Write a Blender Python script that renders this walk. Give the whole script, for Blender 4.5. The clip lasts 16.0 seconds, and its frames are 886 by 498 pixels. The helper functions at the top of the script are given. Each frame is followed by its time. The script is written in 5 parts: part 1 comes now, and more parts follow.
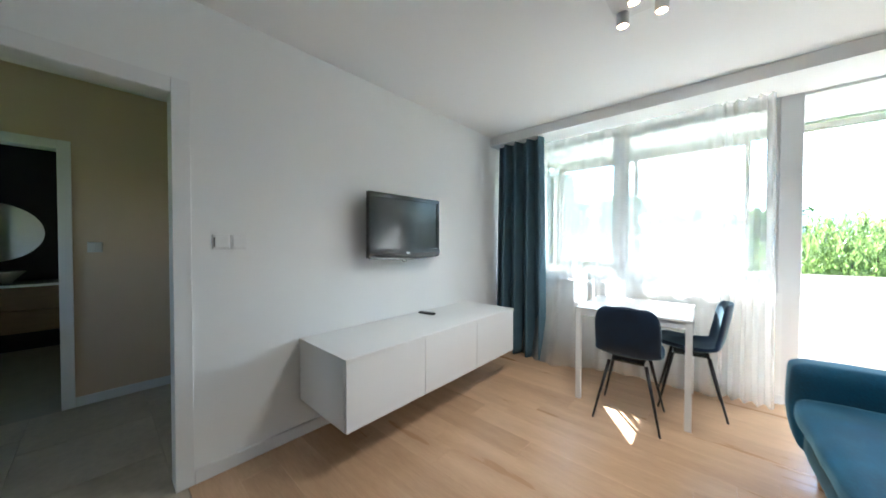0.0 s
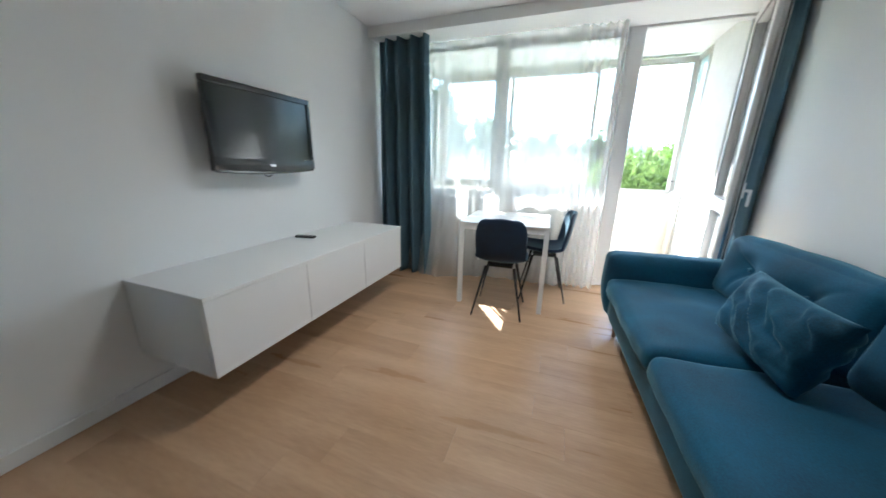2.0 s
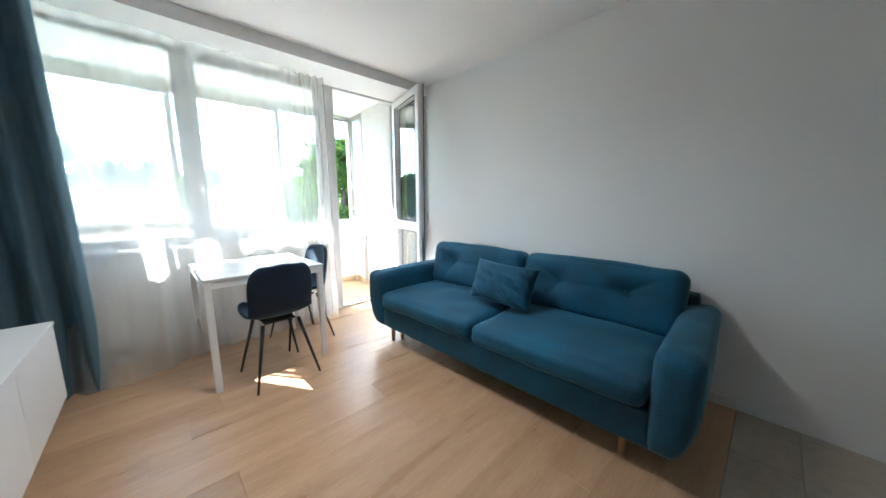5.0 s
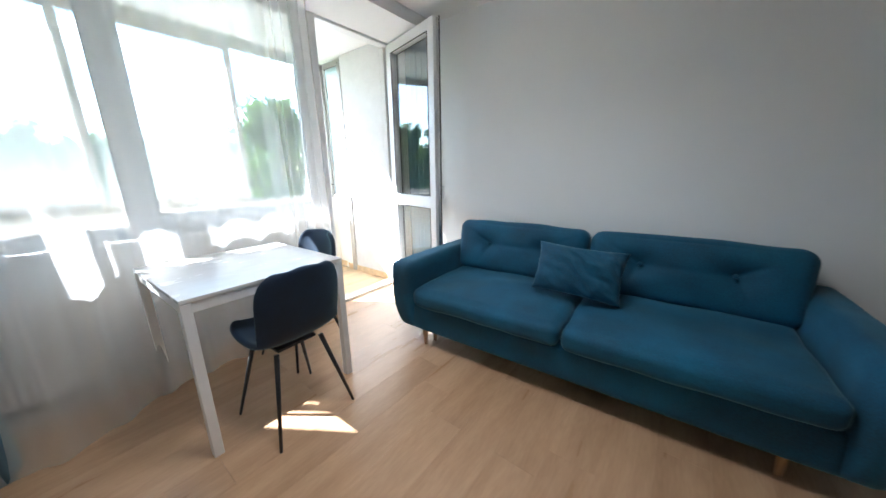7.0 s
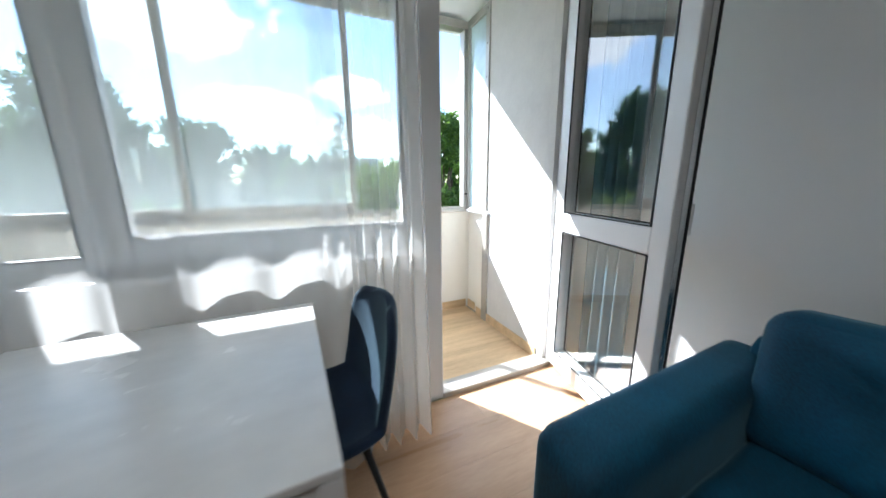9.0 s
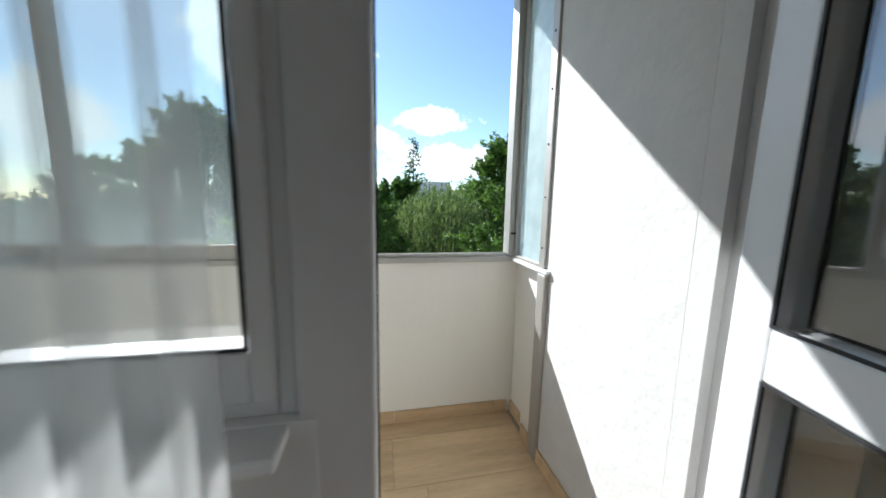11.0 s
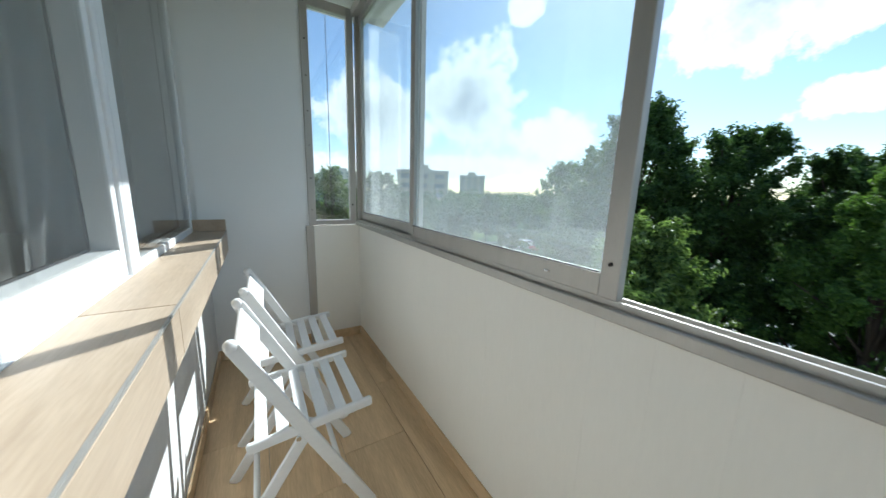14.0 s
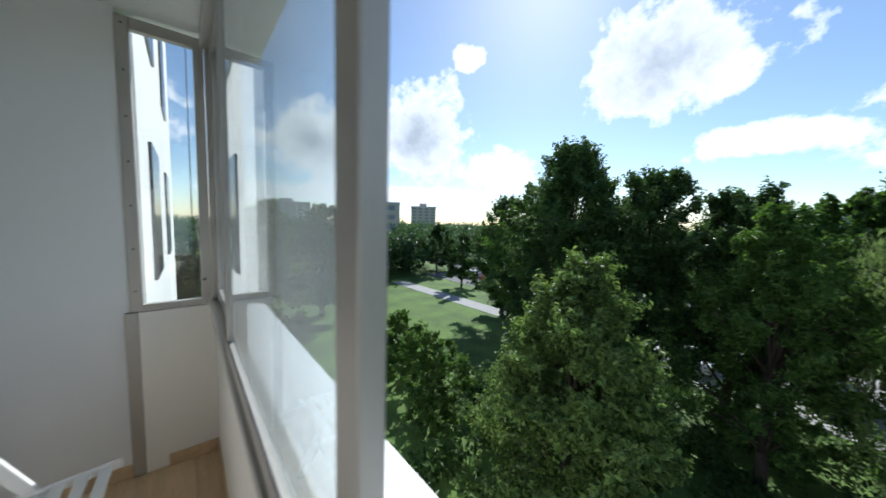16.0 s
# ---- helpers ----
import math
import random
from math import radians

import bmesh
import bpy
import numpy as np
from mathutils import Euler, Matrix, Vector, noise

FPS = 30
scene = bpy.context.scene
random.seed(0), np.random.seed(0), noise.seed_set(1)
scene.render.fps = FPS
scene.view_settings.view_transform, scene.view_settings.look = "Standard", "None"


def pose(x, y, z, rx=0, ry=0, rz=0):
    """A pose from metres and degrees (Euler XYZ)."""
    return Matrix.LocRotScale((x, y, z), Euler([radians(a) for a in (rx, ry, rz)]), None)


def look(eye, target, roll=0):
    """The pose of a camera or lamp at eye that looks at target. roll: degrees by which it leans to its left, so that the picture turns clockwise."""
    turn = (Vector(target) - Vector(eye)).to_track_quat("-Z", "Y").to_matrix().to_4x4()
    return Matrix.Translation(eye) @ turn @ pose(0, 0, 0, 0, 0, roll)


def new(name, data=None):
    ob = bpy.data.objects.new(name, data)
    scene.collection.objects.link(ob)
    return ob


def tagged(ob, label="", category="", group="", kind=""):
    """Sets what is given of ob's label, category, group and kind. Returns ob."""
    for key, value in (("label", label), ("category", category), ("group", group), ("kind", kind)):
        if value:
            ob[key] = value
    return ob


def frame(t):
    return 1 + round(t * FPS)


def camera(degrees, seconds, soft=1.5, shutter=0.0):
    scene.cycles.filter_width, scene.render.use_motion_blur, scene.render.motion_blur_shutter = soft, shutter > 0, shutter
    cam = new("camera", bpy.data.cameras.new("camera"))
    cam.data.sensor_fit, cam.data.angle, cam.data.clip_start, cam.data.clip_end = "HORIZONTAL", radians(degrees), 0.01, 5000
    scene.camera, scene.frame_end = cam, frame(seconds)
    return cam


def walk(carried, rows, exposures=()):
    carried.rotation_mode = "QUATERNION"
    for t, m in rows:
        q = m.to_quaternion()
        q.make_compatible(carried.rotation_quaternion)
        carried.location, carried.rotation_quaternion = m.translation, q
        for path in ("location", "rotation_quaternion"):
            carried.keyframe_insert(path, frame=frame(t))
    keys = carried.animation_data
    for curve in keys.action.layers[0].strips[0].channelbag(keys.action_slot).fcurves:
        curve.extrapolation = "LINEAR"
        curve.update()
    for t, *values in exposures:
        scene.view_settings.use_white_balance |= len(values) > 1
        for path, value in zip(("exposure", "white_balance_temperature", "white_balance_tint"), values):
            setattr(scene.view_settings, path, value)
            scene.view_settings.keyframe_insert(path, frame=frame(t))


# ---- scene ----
cam = camera(110.4, 16.0, shutter=0.4)
PATH = [
    (0, (2.061, -0.245, 1.279), (0.726, 1.243, 1.244), 0.1),
    (0.5, (2.153, -0.311, 1.242), (0.858, 1.199, 1.039), 0.4),
    (1, (2.149, -0.32, 1.228), (0.912, 1.2, 0.829), 0.7),
    (1.5, (2.088, -0.278, 1.223), (1.08, 1.375, 0.723), 0.9),
    (2, (1.968, -0.154, 1.229), (1.304, 1.657, 0.702), 1.2),
    (2.5, (1.801, -0.031, 1.279), (1.522, 1.886, 0.781), 1.4),
    (3, (1.629, 0.028, 1.289), (1.795, 1.98, 0.885), 1.1),
    (3.5, (1.471, -0.017, 1.276), (2.102, 1.859, 0.985), 0.6),
    (4, (1.283, -0.063, 1.267), (2.232, 1.682, 1.031), 0.4),
    (4.5, (1.073, -0.049, 1.245), (2.269, 1.535, 1.005), 0.3),
    (7, (0.94, 0.885, 1.24), (2.47, 2.076, 0.749), -0.7),
    (7.5, (1.133, 1.202, 1.238), (2.457, 2.62, 0.75), -0.4),
    (8, (1.342, 1.479, 1.185), (2.448, 3.087, 0.746), -0.5),
    (8.5, (1.593, 1.742, 1.177), (2.493, 3.475, 0.747), -0.3),
    (9, (1.918, 1.984, 1.187), (2.716, 3.77, 0.768), -0.5),
    (9.6, (2.145, 2.26, 1.2), (2.90, 4.06, 0.83), 0.0),
    (10.3, (2.31, 2.62, 1.215), (2.95, 4.49, 0.90), 0.6),
    (10.9, (2.50, 2.85, 1.23), (2.93, 4.78, 0.95), 1.0),
    (11.5, (2.786, 3.062, 1.243), (2.922, 5.04, 0.98), 1.5),
    (12, (2.865, 3.209, 1.262), (2.577, 5.165, 0.962), 2.1),
    (12.5, (2.867, 3.379, 1.234), (2.137, 5.215, 0.926), 2.2),
    (13, (2.812, 3.508, 1.219), (1.726, 5.158, 0.903), 2.2),
    (13.5, (2.727, 3.664, 1.205), (1.286, 5.003, 0.847), 1.7),
    (14, (2.662, 3.82, 1.208), (0.979, 4.837, 0.844), 1.7),
    (14.5, (2.604, 3.94, 1.257), (0.862, 4.86, 0.907), 2.4),
    (15, (2.534, 4.082, 1.324), (0.787, 5.016, 1.05), 1.4),
    (15.5, (2.516, 4.253, 1.39), (0.855, 5.351, 1.205), 1.0),
    (16, (2.513, 4.395, 1.459), (0.98, 5.67, 1.294), 1.5),
]
EXPOSURES = [(0, 3.88, 5600, 4), (1.5, 3.65, 5600, 4), (2.5, 3.4, 5550, 5), (3.5, 3.47, 5550, 6), (4.5, 3.7, 5600, 5), (7, 3.4, 5650, 8), (8, 2.78, 5600, 8), (9, 2.22, 5650, 7), (11.5, 0.88, 5800, 5), (14, 0.77, 5600, 2), (15.2, 0.62, 5700, 5), (16, 0.48, 5750, 7)]
walk(cam, [(t, look(eye, target, roll)) for t, eye, target, roll in PATH], EXPOSURES)
SKY_STRENGTH, SUN_STRENGTH, LAMP_WATTS = 0.1, 4.7, 2.9
# heaps of cloud: bearing left of +y, height, half width and half height in degrees
CLOUDS = ((16, 23, 11, 8), (55.5, 16, 10, 10), (73, 13, 10, 6), (65, 10, 7, 4.5), (40, 9.5, 8, 4), (5, 11.5, 9, 2.4), (10, 20.5, 6, 4), (-8, 14.5, 8, 2.2), (46, 27, 3, 2), (-12, 8, 10, 3), (-35, 14, 10, 6), (62, 4.5, 24, 2.6), (100, 14, 12, 6), (-70, 25, 14, 8), (150, 25, 20, 10))

# ---- light ----
SUN = Vector((-0.67, 1.0, 0.97)).normalized()
world = bpy.data.worlds.new("sky")
scene.world = world
world.use_nodes = True
wt = world.node_tree
for n in list(wt.nodes):
    wt.nodes.remove(n)
w_out = wt.nodes.new("ShaderNodeOutputWorld")
w_bg = wt.nodes.new("ShaderNodeBackground")
w_sky = wt.nodes.new("ShaderNodeTexSky")
w_sky.sky_type = "NISHITA"
w_sky.sun_disc = False
w_sky.sun_elevation = math.asin(SUN.z)
w_sky.sun_rotation = math.atan2(SUN.x, SUN.y)
w_sky.dust_density = 0.25
w_bg.inputs["Strength"].default_value = SKY_STRENGTH
w_tc = wt.nodes.new("ShaderNodeTexCoord")


def wnode(kind, **values):
    n = wt.nodes.new(kind)
    for k, v in values.items():
        n.inputs[k].default_value = v
    return n


def wmath(op, a, b=None, clamp=False):
    n = wt.nodes.new("ShaderNodeMath")
    n.operation, n.use_clamp = op, clamp
    for i, v in enumerate((a, b)):
        if v is None:
            continue
        if isinstance(v, (int, float)):
            n.inputs[i].default_value = v
        else:
            wt.links.new(v, n.inputs[i])
    return n.outputs[0]


# cumulus clouds: soft heaps round a few directions, their edges broken up by noise
w_noise = wnode("ShaderNodeTexNoise", Scale=7.0, Detail=9.0, Roughness=0.62)
wt.links.new(w_tc.outputs["Generated"], w_noise.inputs["Vector"])


def heap(yaw, up, wide, high):
    """How deep a direction lies inside the cloud at that bearing (degrees left of +y), from 1 in its heart to below 0."""
    d = wt.nodes.new("ShaderNodeVectorMath")
    d.operation = "SUBTRACT"
    wt.links.new(w_tc.outputs["Generated"], d.inputs[0])
    a, e = radians(yaw), radians(up)
    d.inputs[1].default_value = (-math.sin(a) * math.cos(e), math.cos(a) * math.cos(e), math.sin(e))
    s = wt.nodes.new("ShaderNodeVectorMath")
    s.operation = "DIVIDE"
    wt.links.new(d.outputs[0], s.inputs[0])
    s.inputs[1].default_value = (math.tan(radians(wide)), math.tan(radians(wide)), math.tan(radians(high)))
    le = wt.nodes.new("ShaderNodeVectorMath")
    le.operation = "LENGTH"
    wt.links.new(s.outputs[0], le.inputs[0])
    return wmath("SUBTRACT", 1.0, le.outputs["Value"])


cloud = heart = heap(*CLOUDS[0])
for args in CLOUDS[1:]:
    h = heap(*args)
    cloud = wmath("MAXIMUM", cloud, h)
    if args[3] > 5.5:
        heart = wmath("MAXIMUM", heart, h)
cloud = wmath("MAXIMUM", cloud, -0.8)
fluff = wnode("ShaderNodeTexNoise", Scale=24.0, Detail=7.0, Roughness=0.6)
wt.links.new(w_tc.outputs["Generated"], fluff.inputs["Vector"])
broken = wmath("ADD", wmath("MULTIPLY", wmath("SUBTRACT", w_noise.outputs["Fac"], 0.5), 1.9), wmath("MULTIPLY", wmath("SUBTRACT", fluff.outputs["Fac"], 0.5), 0.9))
edge = wmath("ADD", cloud, broken)
mask = wmath("MULTIPLY", wmath("SUBTRACT", edge, 0.05), 4.2, True)
# the heart of a heap is grey, its rim bright
grey = wmath("MULTIPLY", wmath("SUBTRACT", wmath("ADD", wmath("MULTIPLY", heart, 0.9), wmath("MULTIPLY", broken, 0.85)), 0.12), 1.15, True)
w_cloud = wt.nodes.new("ShaderNodeMix")
w_cloud.data_type = "RGBA"
w_cloud.inputs["A"].default_value = (8.6, 8.7, 8.9, 1)
w_cloud.inputs["B"].default_value = (4.2, 4.55, 5.1, 1)
wt.links.new(grey, w_cloud.inputs["Factor"])
w_mix = wt.nodes.new("ShaderNodeMix")
w_mix.data_type = "RGBA"
wt.links.new(mask, w_mix.inputs["Factor"])
wt.links.new(w_sky.outputs[0], w_mix.inputs["A"])
wt.links.new(w_cloud.outputs["Result"], w_mix.inputs["B"])
wt.links.new(w_mix.outputs["Result"], w_bg.inputs["Color"])
wt.links.new(w_bg.outputs[0], w_out.inputs["Surface"])

sun = new("sun", bpy.data.lights.new("sun", "SUN"))
sun.data.energy, sun.data.angle, sun.data.color = SUN_STRENGTH, radians(0.5), (1.0, 0.95, 0.88)
sun.matrix_world = look(SUN * 50, (0, 0, 0))


# ---- materials ----
def material(name, colour, rough=0.5, metal=0.0, vary=0.08, scale=8.0, bump=0.05, fine=120.0, spec=0.5, sheen=0.0, stretch=(1, 1, 1), second=None, island=0.0, piece=0.0):
    """A surface with large stains and fine grain: colour, gloss and relief vary together."""
    m = bpy.data.materials.new(name)
    m.use_nodes = True
    nt = m.node_tree
    b = nt.nodes["Principled BSDF"]
    tc = nt.nodes.new("ShaderNodeTexCoord")
    mp = nt.nodes.new("ShaderNodeMapping")
    mp.inputs["Scale"].default_value = stretch
    nt.links.new(tc.outputs["Object"], mp.inputs["Vector"])
    vec = mp.outputs["Vector"]
    if piece:
        oi = nt.nodes.new("ShaderNodeObjectInfo")
        sh = nt.nodes.new("ShaderNodeVectorMath")
        sh.operation = "MULTIPLY_ADD"
        sh.inputs[1].default_value = (37.0, 53.0, 11.0)
        nt.links.new(oi.outputs["Random"], sh.inputs[0])
        nt.links.new(vec, sh.inputs[2])
        vec = sh.outputs[0]
    big = nt.nodes.new("ShaderNodeTexNoise")
    big.inputs["Scale"].default_value, big.inputs["Detail"].default_value = scale, 5.0
    nt.links.new(vec, big.inputs["Vector"])
    small = nt.nodes.new("ShaderNodeTexNoise")
    small.inputs["Scale"].default_value, small.inputs["Detail"].default_value = fine, 3.0
    nt.links.new(vec, small.inputs["Vector"])
    mixn = nt.nodes.new("ShaderNodeMix")
    mixn.data_type = "FLOAT"
    mixn.inputs["Factor"].default_value = 0.35
    nt.links.new(big.outputs["Fac"], mixn.inputs["A"])
    nt.links.new(small.outputs["Fac"], mixn.inputs["B"])
    fac = mixn.outputs["Result"]
    if piece or island:
        src = nt.nodes.new("ShaderNodeObjectInfo").outputs["Random"] if piece else nt.nodes.new("ShaderNodeNewGeometry").outputs["Random Per Island"]
        ad = nt.nodes.new("ShaderNodeMath")
        ad.operation = "MULTIPLY_ADD"
        nt.links.new(src, ad.inputs[0])
        ad.inputs[1].default_value = piece or island
        nt.links.new(fac, ad.inputs[2])
        sb = nt.nodes.new("ShaderNodeMath")
        sb.operation = "SUBTRACT"
        nt.links.new(ad.outputs[0], sb.inputs[0])
        sb.inputs[1].default_value = (piece or island) / 2
        fac = sb.outputs[0]
    ramp = nt.nodes.new("ShaderNodeValToRGB")
    lo = [c * (1 - vary) for c in colour]
    hi = [min(1, c * (1 + vary)) for c in (second or colour)]
    ramp.color_ramp.elements[0].position, ramp.color_ramp.elements[0].color = 0.3, (*lo, 1)
    ramp.color_ramp.elements[1].position, ramp.color_ramp.elements[1].color = 0.7, (*hi, 1)
    nt.links.new(fac, ramp.inputs["Fac"])
    nt.links.new(ramp.outputs["Color"], b.inputs["Base Color"])
    rr = nt.nodes.new("ShaderNodeMapRange")
    rr.inputs["To Min"].default_value, rr.inputs["To Max"].default_value = max(0.02, rough - 0.08), min(1, rough + 0.08)
    nt.links.new(big.outputs["Fac"], rr.inputs["Value"])
    nt.links.new(rr.outputs["Result"], b.inputs["Roughness"])
    b.inputs["Metallic"].default_value = metal
    b.inputs["Specular IOR Level"].default_value = spec
    if sheen:
        b.inputs["Sheen Weight"].default_value = sheen
        b.inputs["Sheen Roughness"].default_value = 0.35
        b.inputs["Sheen Tint"].default_value = (0.45, 0.8, 0.9, 1)
    if bump:
        bp = nt.nodes.new("ShaderNodeBump")
        bp.inputs["Strength"].default_value, bp.inputs["Distance"].default_value = bump, 0.01
        nt.links.new(fac if not (piece or island) else mixn.outputs["Result"], bp.inputs["Height"])
        nt.links.new(bp.outputs["Normal"], b.inputs["Normal"])
    return m


def glow(name, colour, strength):
    m = bpy.data.materials.new(name)
    m.use_nodes = True
    b = m.node_tree.nodes["Principled BSDF"]
    b.inputs["Base Color"].default_value = (*colour, 1)
    b.inputs["Emission Color"].default_value = (*colour, 1)
    b.inputs["Emission Strength"].default_value = strength
    return m


def pane_material(name, tint, haze=0.0, haze_colour=(0.8, 0.85, 0.85), gloss=True, smudge=6.0, mirror=0.045, patchy=0.4, foot=0.0, back=0.5):
    """Thin flat glass: clear to look through, a Fresnel reflection, and a film of dust."""
    m = bpy.data.materials.new(name)
    m.use_nodes = True
    nt = m.node_tree
    nt.nodes.remove(nt.nodes["Principled BSDF"])
    out = nt.nodes["Material Output"]
    clear = nt.nodes.new("ShaderNodeBsdfTransparent")
    clear.inputs["Color"].default_value = (*tint, 1)
    last = clear.outputs[0]
    if haze:
        dif = nt.nodes.new("ShaderNodeBsdfTranslucent")
        dif.inputs["Color"].default_value = (*haze_colour, 1)
        d2 = nt.nodes.new("ShaderNodeBsdfDiffuse")
        d2.inputs["Color"].default_value = (*haze_colour, 1)
        both = nt.nodes.new("ShaderNodeMixShader")
        both.inputs[0].default_value = back
        nt.links.new(dif.outputs[0], both.inputs[1])
        nt.links.new(d2.outputs[0], both.inputs[2])
        tc = nt.nodes.new("ShaderNodeTexCoord")
        nz = nt.nodes.new("ShaderNodeTexNoise")
        nz.inputs["Scale"].default_value, nz.inputs["Detail"].default_value = smudge, 4.0
        nt.links.new(tc.outputs["Object"], nz.inputs["Vector"])
        mr = nt.nodes.new("ShaderNodeMapRange")
        mr.inputs["To Min"].default_value, mr.inputs["To Max"].default_value = haze * (1 - patchy), haze * (1 + patchy)
        nt.links.new(nz.outputs["Fac"], mr.inputs["Value"])
        amount = mr.outputs["Result"]
        if foot:
            sx = nt.nodes.new("ShaderNodeSeparateXYZ")
            nt.links.new(tc.outputs["Object"], sx.inputs[0])
            low = nt.nodes.new("ShaderNodeMapRange")
            low.interpolation_type = "SMOOTHSTEP"
            low.inputs["From Min"].default_value, low.inputs["From Max"].default_value = 0.08, 0.62
            low.inputs["To Min"].default_value, low.inputs["To Max"].default_value = foot, 0.0
            nt.links.new(sx.outputs["Z"], low.inputs["Value"])
            ad = nt.nodes.new("ShaderNodeMath")
            ad.operation = "ADD"
            nt.links.new(amount, ad.inputs[0])
            nt.links.new(low.outputs["Result"], ad.inputs[1])
            amount = ad.outputs[0]
        mx = nt.nodes.new("ShaderNodeMixShader")
        nt.links.new(amount, mx.inputs[0])
        nt.links.new(last, mx.inputs[1])
        nt.links.new(both.outputs[0], mx.inputs[2])
        last = mx.outputs[0]
    if gloss:
        gl = nt.nodes.new("ShaderNodeBsdfGlossy")
        gl.inputs["Roughness"].default_value = 0.01
        lw = nt.nodes.new("ShaderNodeLayerWeight")
        lw.inputs["Blend"].default_value = 0.5
        pw = nt.nodes.new("ShaderNodeMath")
        pw.operation = "POWER"
        nt.links.new(lw.outputs["Facing"], pw.inputs[0])
        pw.inputs[1].default_value = 4.5
        fr = nt.nodes.new("ShaderNodeMath")
        fr.operation = "MULTIPLY_ADD"
        nt.links.new(pw.outputs[0], fr.inputs[0])
        fr.inputs[1].default_value, fr.inputs[2].default_value = 0.9, mirror
        mg = nt.nodes.new("ShaderNodeMixShader")
        nt.links.new(fr.outputs[0], mg.inputs[0])
        nt.links.new(last, mg.inputs[1])
        nt.links.new(gl.outputs[0], mg.inputs[2])
        last = mg.outputs[0]
    nt.links.new(last, out.inputs["Surface"])
    return m


BEIGE = material("beige_hall_paint", (0.70, 0.555, 0.415), 0.75, vary=0.02, scale=2.0, fine=260, bump=0.06)
WALL = material("wall_paint", (0.85, 0.855, 0.85), 0.75, vary=0.015, scale=2.0, fine=260, bump=0.06)
CEIL = material("ceiling_paint", (0.87, 0.87, 0.865), 0.85, vary=0.01, scale=2.0, bump=0.03)
PLASTER = material("rough_plaster", (0.67, 0.66, 0.64), 0.9, vary=0.05, scale=9, fine=42, bump=0.45)
PARAPET = material("parapet_panel", (0.91, 0.88, 0.81), 0.7, vary=0.025, scale=3, fine=140, bump=0.06, stretch=(1, 1, 0.15))
OAK = material("oak_laminate", (0.43, 0.268, 0.152), 0.3, vary=0.06, scale=1.8, fine=24, bump=0.035, stretch=(0.6, 5, 5), second=(0.56, 0.365, 0.222), piece=0.17)
TILE = material("grey_floor_tile", (0.43, 0.365, 0.285), 0.4, vary=0.14, scale=2.5, fine=25, bump=0.04, second=(0.51, 0.445, 0.36), piece=0.1)
TAN = material("wood_look_tile", (0.572, 0.403, 0.228), 0.45, vary=0.12, scale=2.5, fine=30, bump=0.04, stretch=(0.6, 6, 6), second=(0.715, 0.533, 0.324), piece=0.12)
SILLWOOD = material("wood_look_sill_tile", (0.38, 0.285, 0.195), 0.42, vary=0.1, scale=2.2, fine=24, bump=0.05, stretch=(0.8, 6, 6), second=(0.47, 0.375, 0.275), piece=0.1)
GROUT = material("pale_grout", (0.42, 0.38, 0.33), 0.85, vary=0.08)
WHITE_LACQUER = material("white_lacquer", (0.8, 0.8, 0.79), 0.32, vary=0.012, scale=3, bump=0.01)
WHITE_METAL = material("white_coated_steel", (0.78, 0.78, 0.77), 0.4, vary=0.02, scale=5, bump=0.02)
WHITE_WOOD = material("white_painted_wood", (0.82, 0.82, 0.81), 0.5, vary=0.03, scale=14, fine=90, bump=0.1, stretch=(1, 1, 4))
PVC = material("white_pvc", (0.8, 0.8, 0.8), 0.35, vary=0.012, scale=4, bump=0.01)
GASKET = material("black_rubber_gasket", (0.02, 0.02, 0.022), 0.6, vary=0.1)
ALU = material("anodised_aluminium", (0.47, 0.45, 0.415), 0.5, metal=0.6, vary=0.06, scale=6, fine=90, bump=0.03, stretch=(6, 6, 1))
VELVET = material("teal_velvet", (0.0022, 0.038, 0.077), 0.8, vary=0.28, scale=3.2, fine=160, bump=0.14, sheen=0.34, second=(0.004, 0.085, 0.160))
NAVY = material("navy_velvet", (0.004, 0.014, 0.036), 0.8, vary=0.2, scale=7, fine=180, bump=0.1, sheen=0.35, second=(0.006, 0.022, 0.055))
BLACK_METAL = material("black_steel", (0.015, 0.015, 0.016), 0.45, metal=0.3, vary=0.1, bump=0.02)
CURTAIN = material("blue_grey_curtain_cloth", (0.075, 0.135, 0.175), 0.85, vary=0.05, scale=10, fine=400, bump=0.05, sheen=0.25, second=(0.085, 0.15, 0.195))
LEGWOOD = material("oak_leg_wood", (0.42, 0.24, 0.11), 0.45, vary=0.15, scale=6, fine=40, stretch=(6, 6, 1))
BLACK_PLASTIC = material("black_gloss_plastic", (0.012, 0.012, 0.013), 0.16, vary=0.1, bump=0.0)
SILVER = material("silver_grey_plastic", (0.22, 0.22, 0.225), 0.3, metal=0.4, vary=0.05, bump=0.01)
SCREEN = material("dark_screen_glass", (0.012, 0.014, 0.014), 0.12, vary=0.05, bump=0.0)
CHROME = material("brushed_chrome", (0.7, 0.7, 0.7), 0.25, metal=1.0, vary=0.05, bump=0.01)
DARK_TILE = material("black_bathroom_tile", (0.012, 0.012, 0.012), 0.4, vary=0.2)
MIRROR = material("mirror_silver", (0.85, 0.85, 0.85), 0.08, metal=1.0, vary=0.0, bump=0.0)
CERAMIC = material("white_ceramic", (0.8, 0.79, 0.77), 0.15, vary=0.01, bump=0.0)
BATHWOOD = material("oak_vanity_veneer", (0.20, 0.12, 0.07), 0.5, vary=0.15, scale=4, fine=30, stretch=(1, 1, 8))
BULB = glow("warm_lamp", (1.0, 0.55, 0.28), 6.0)
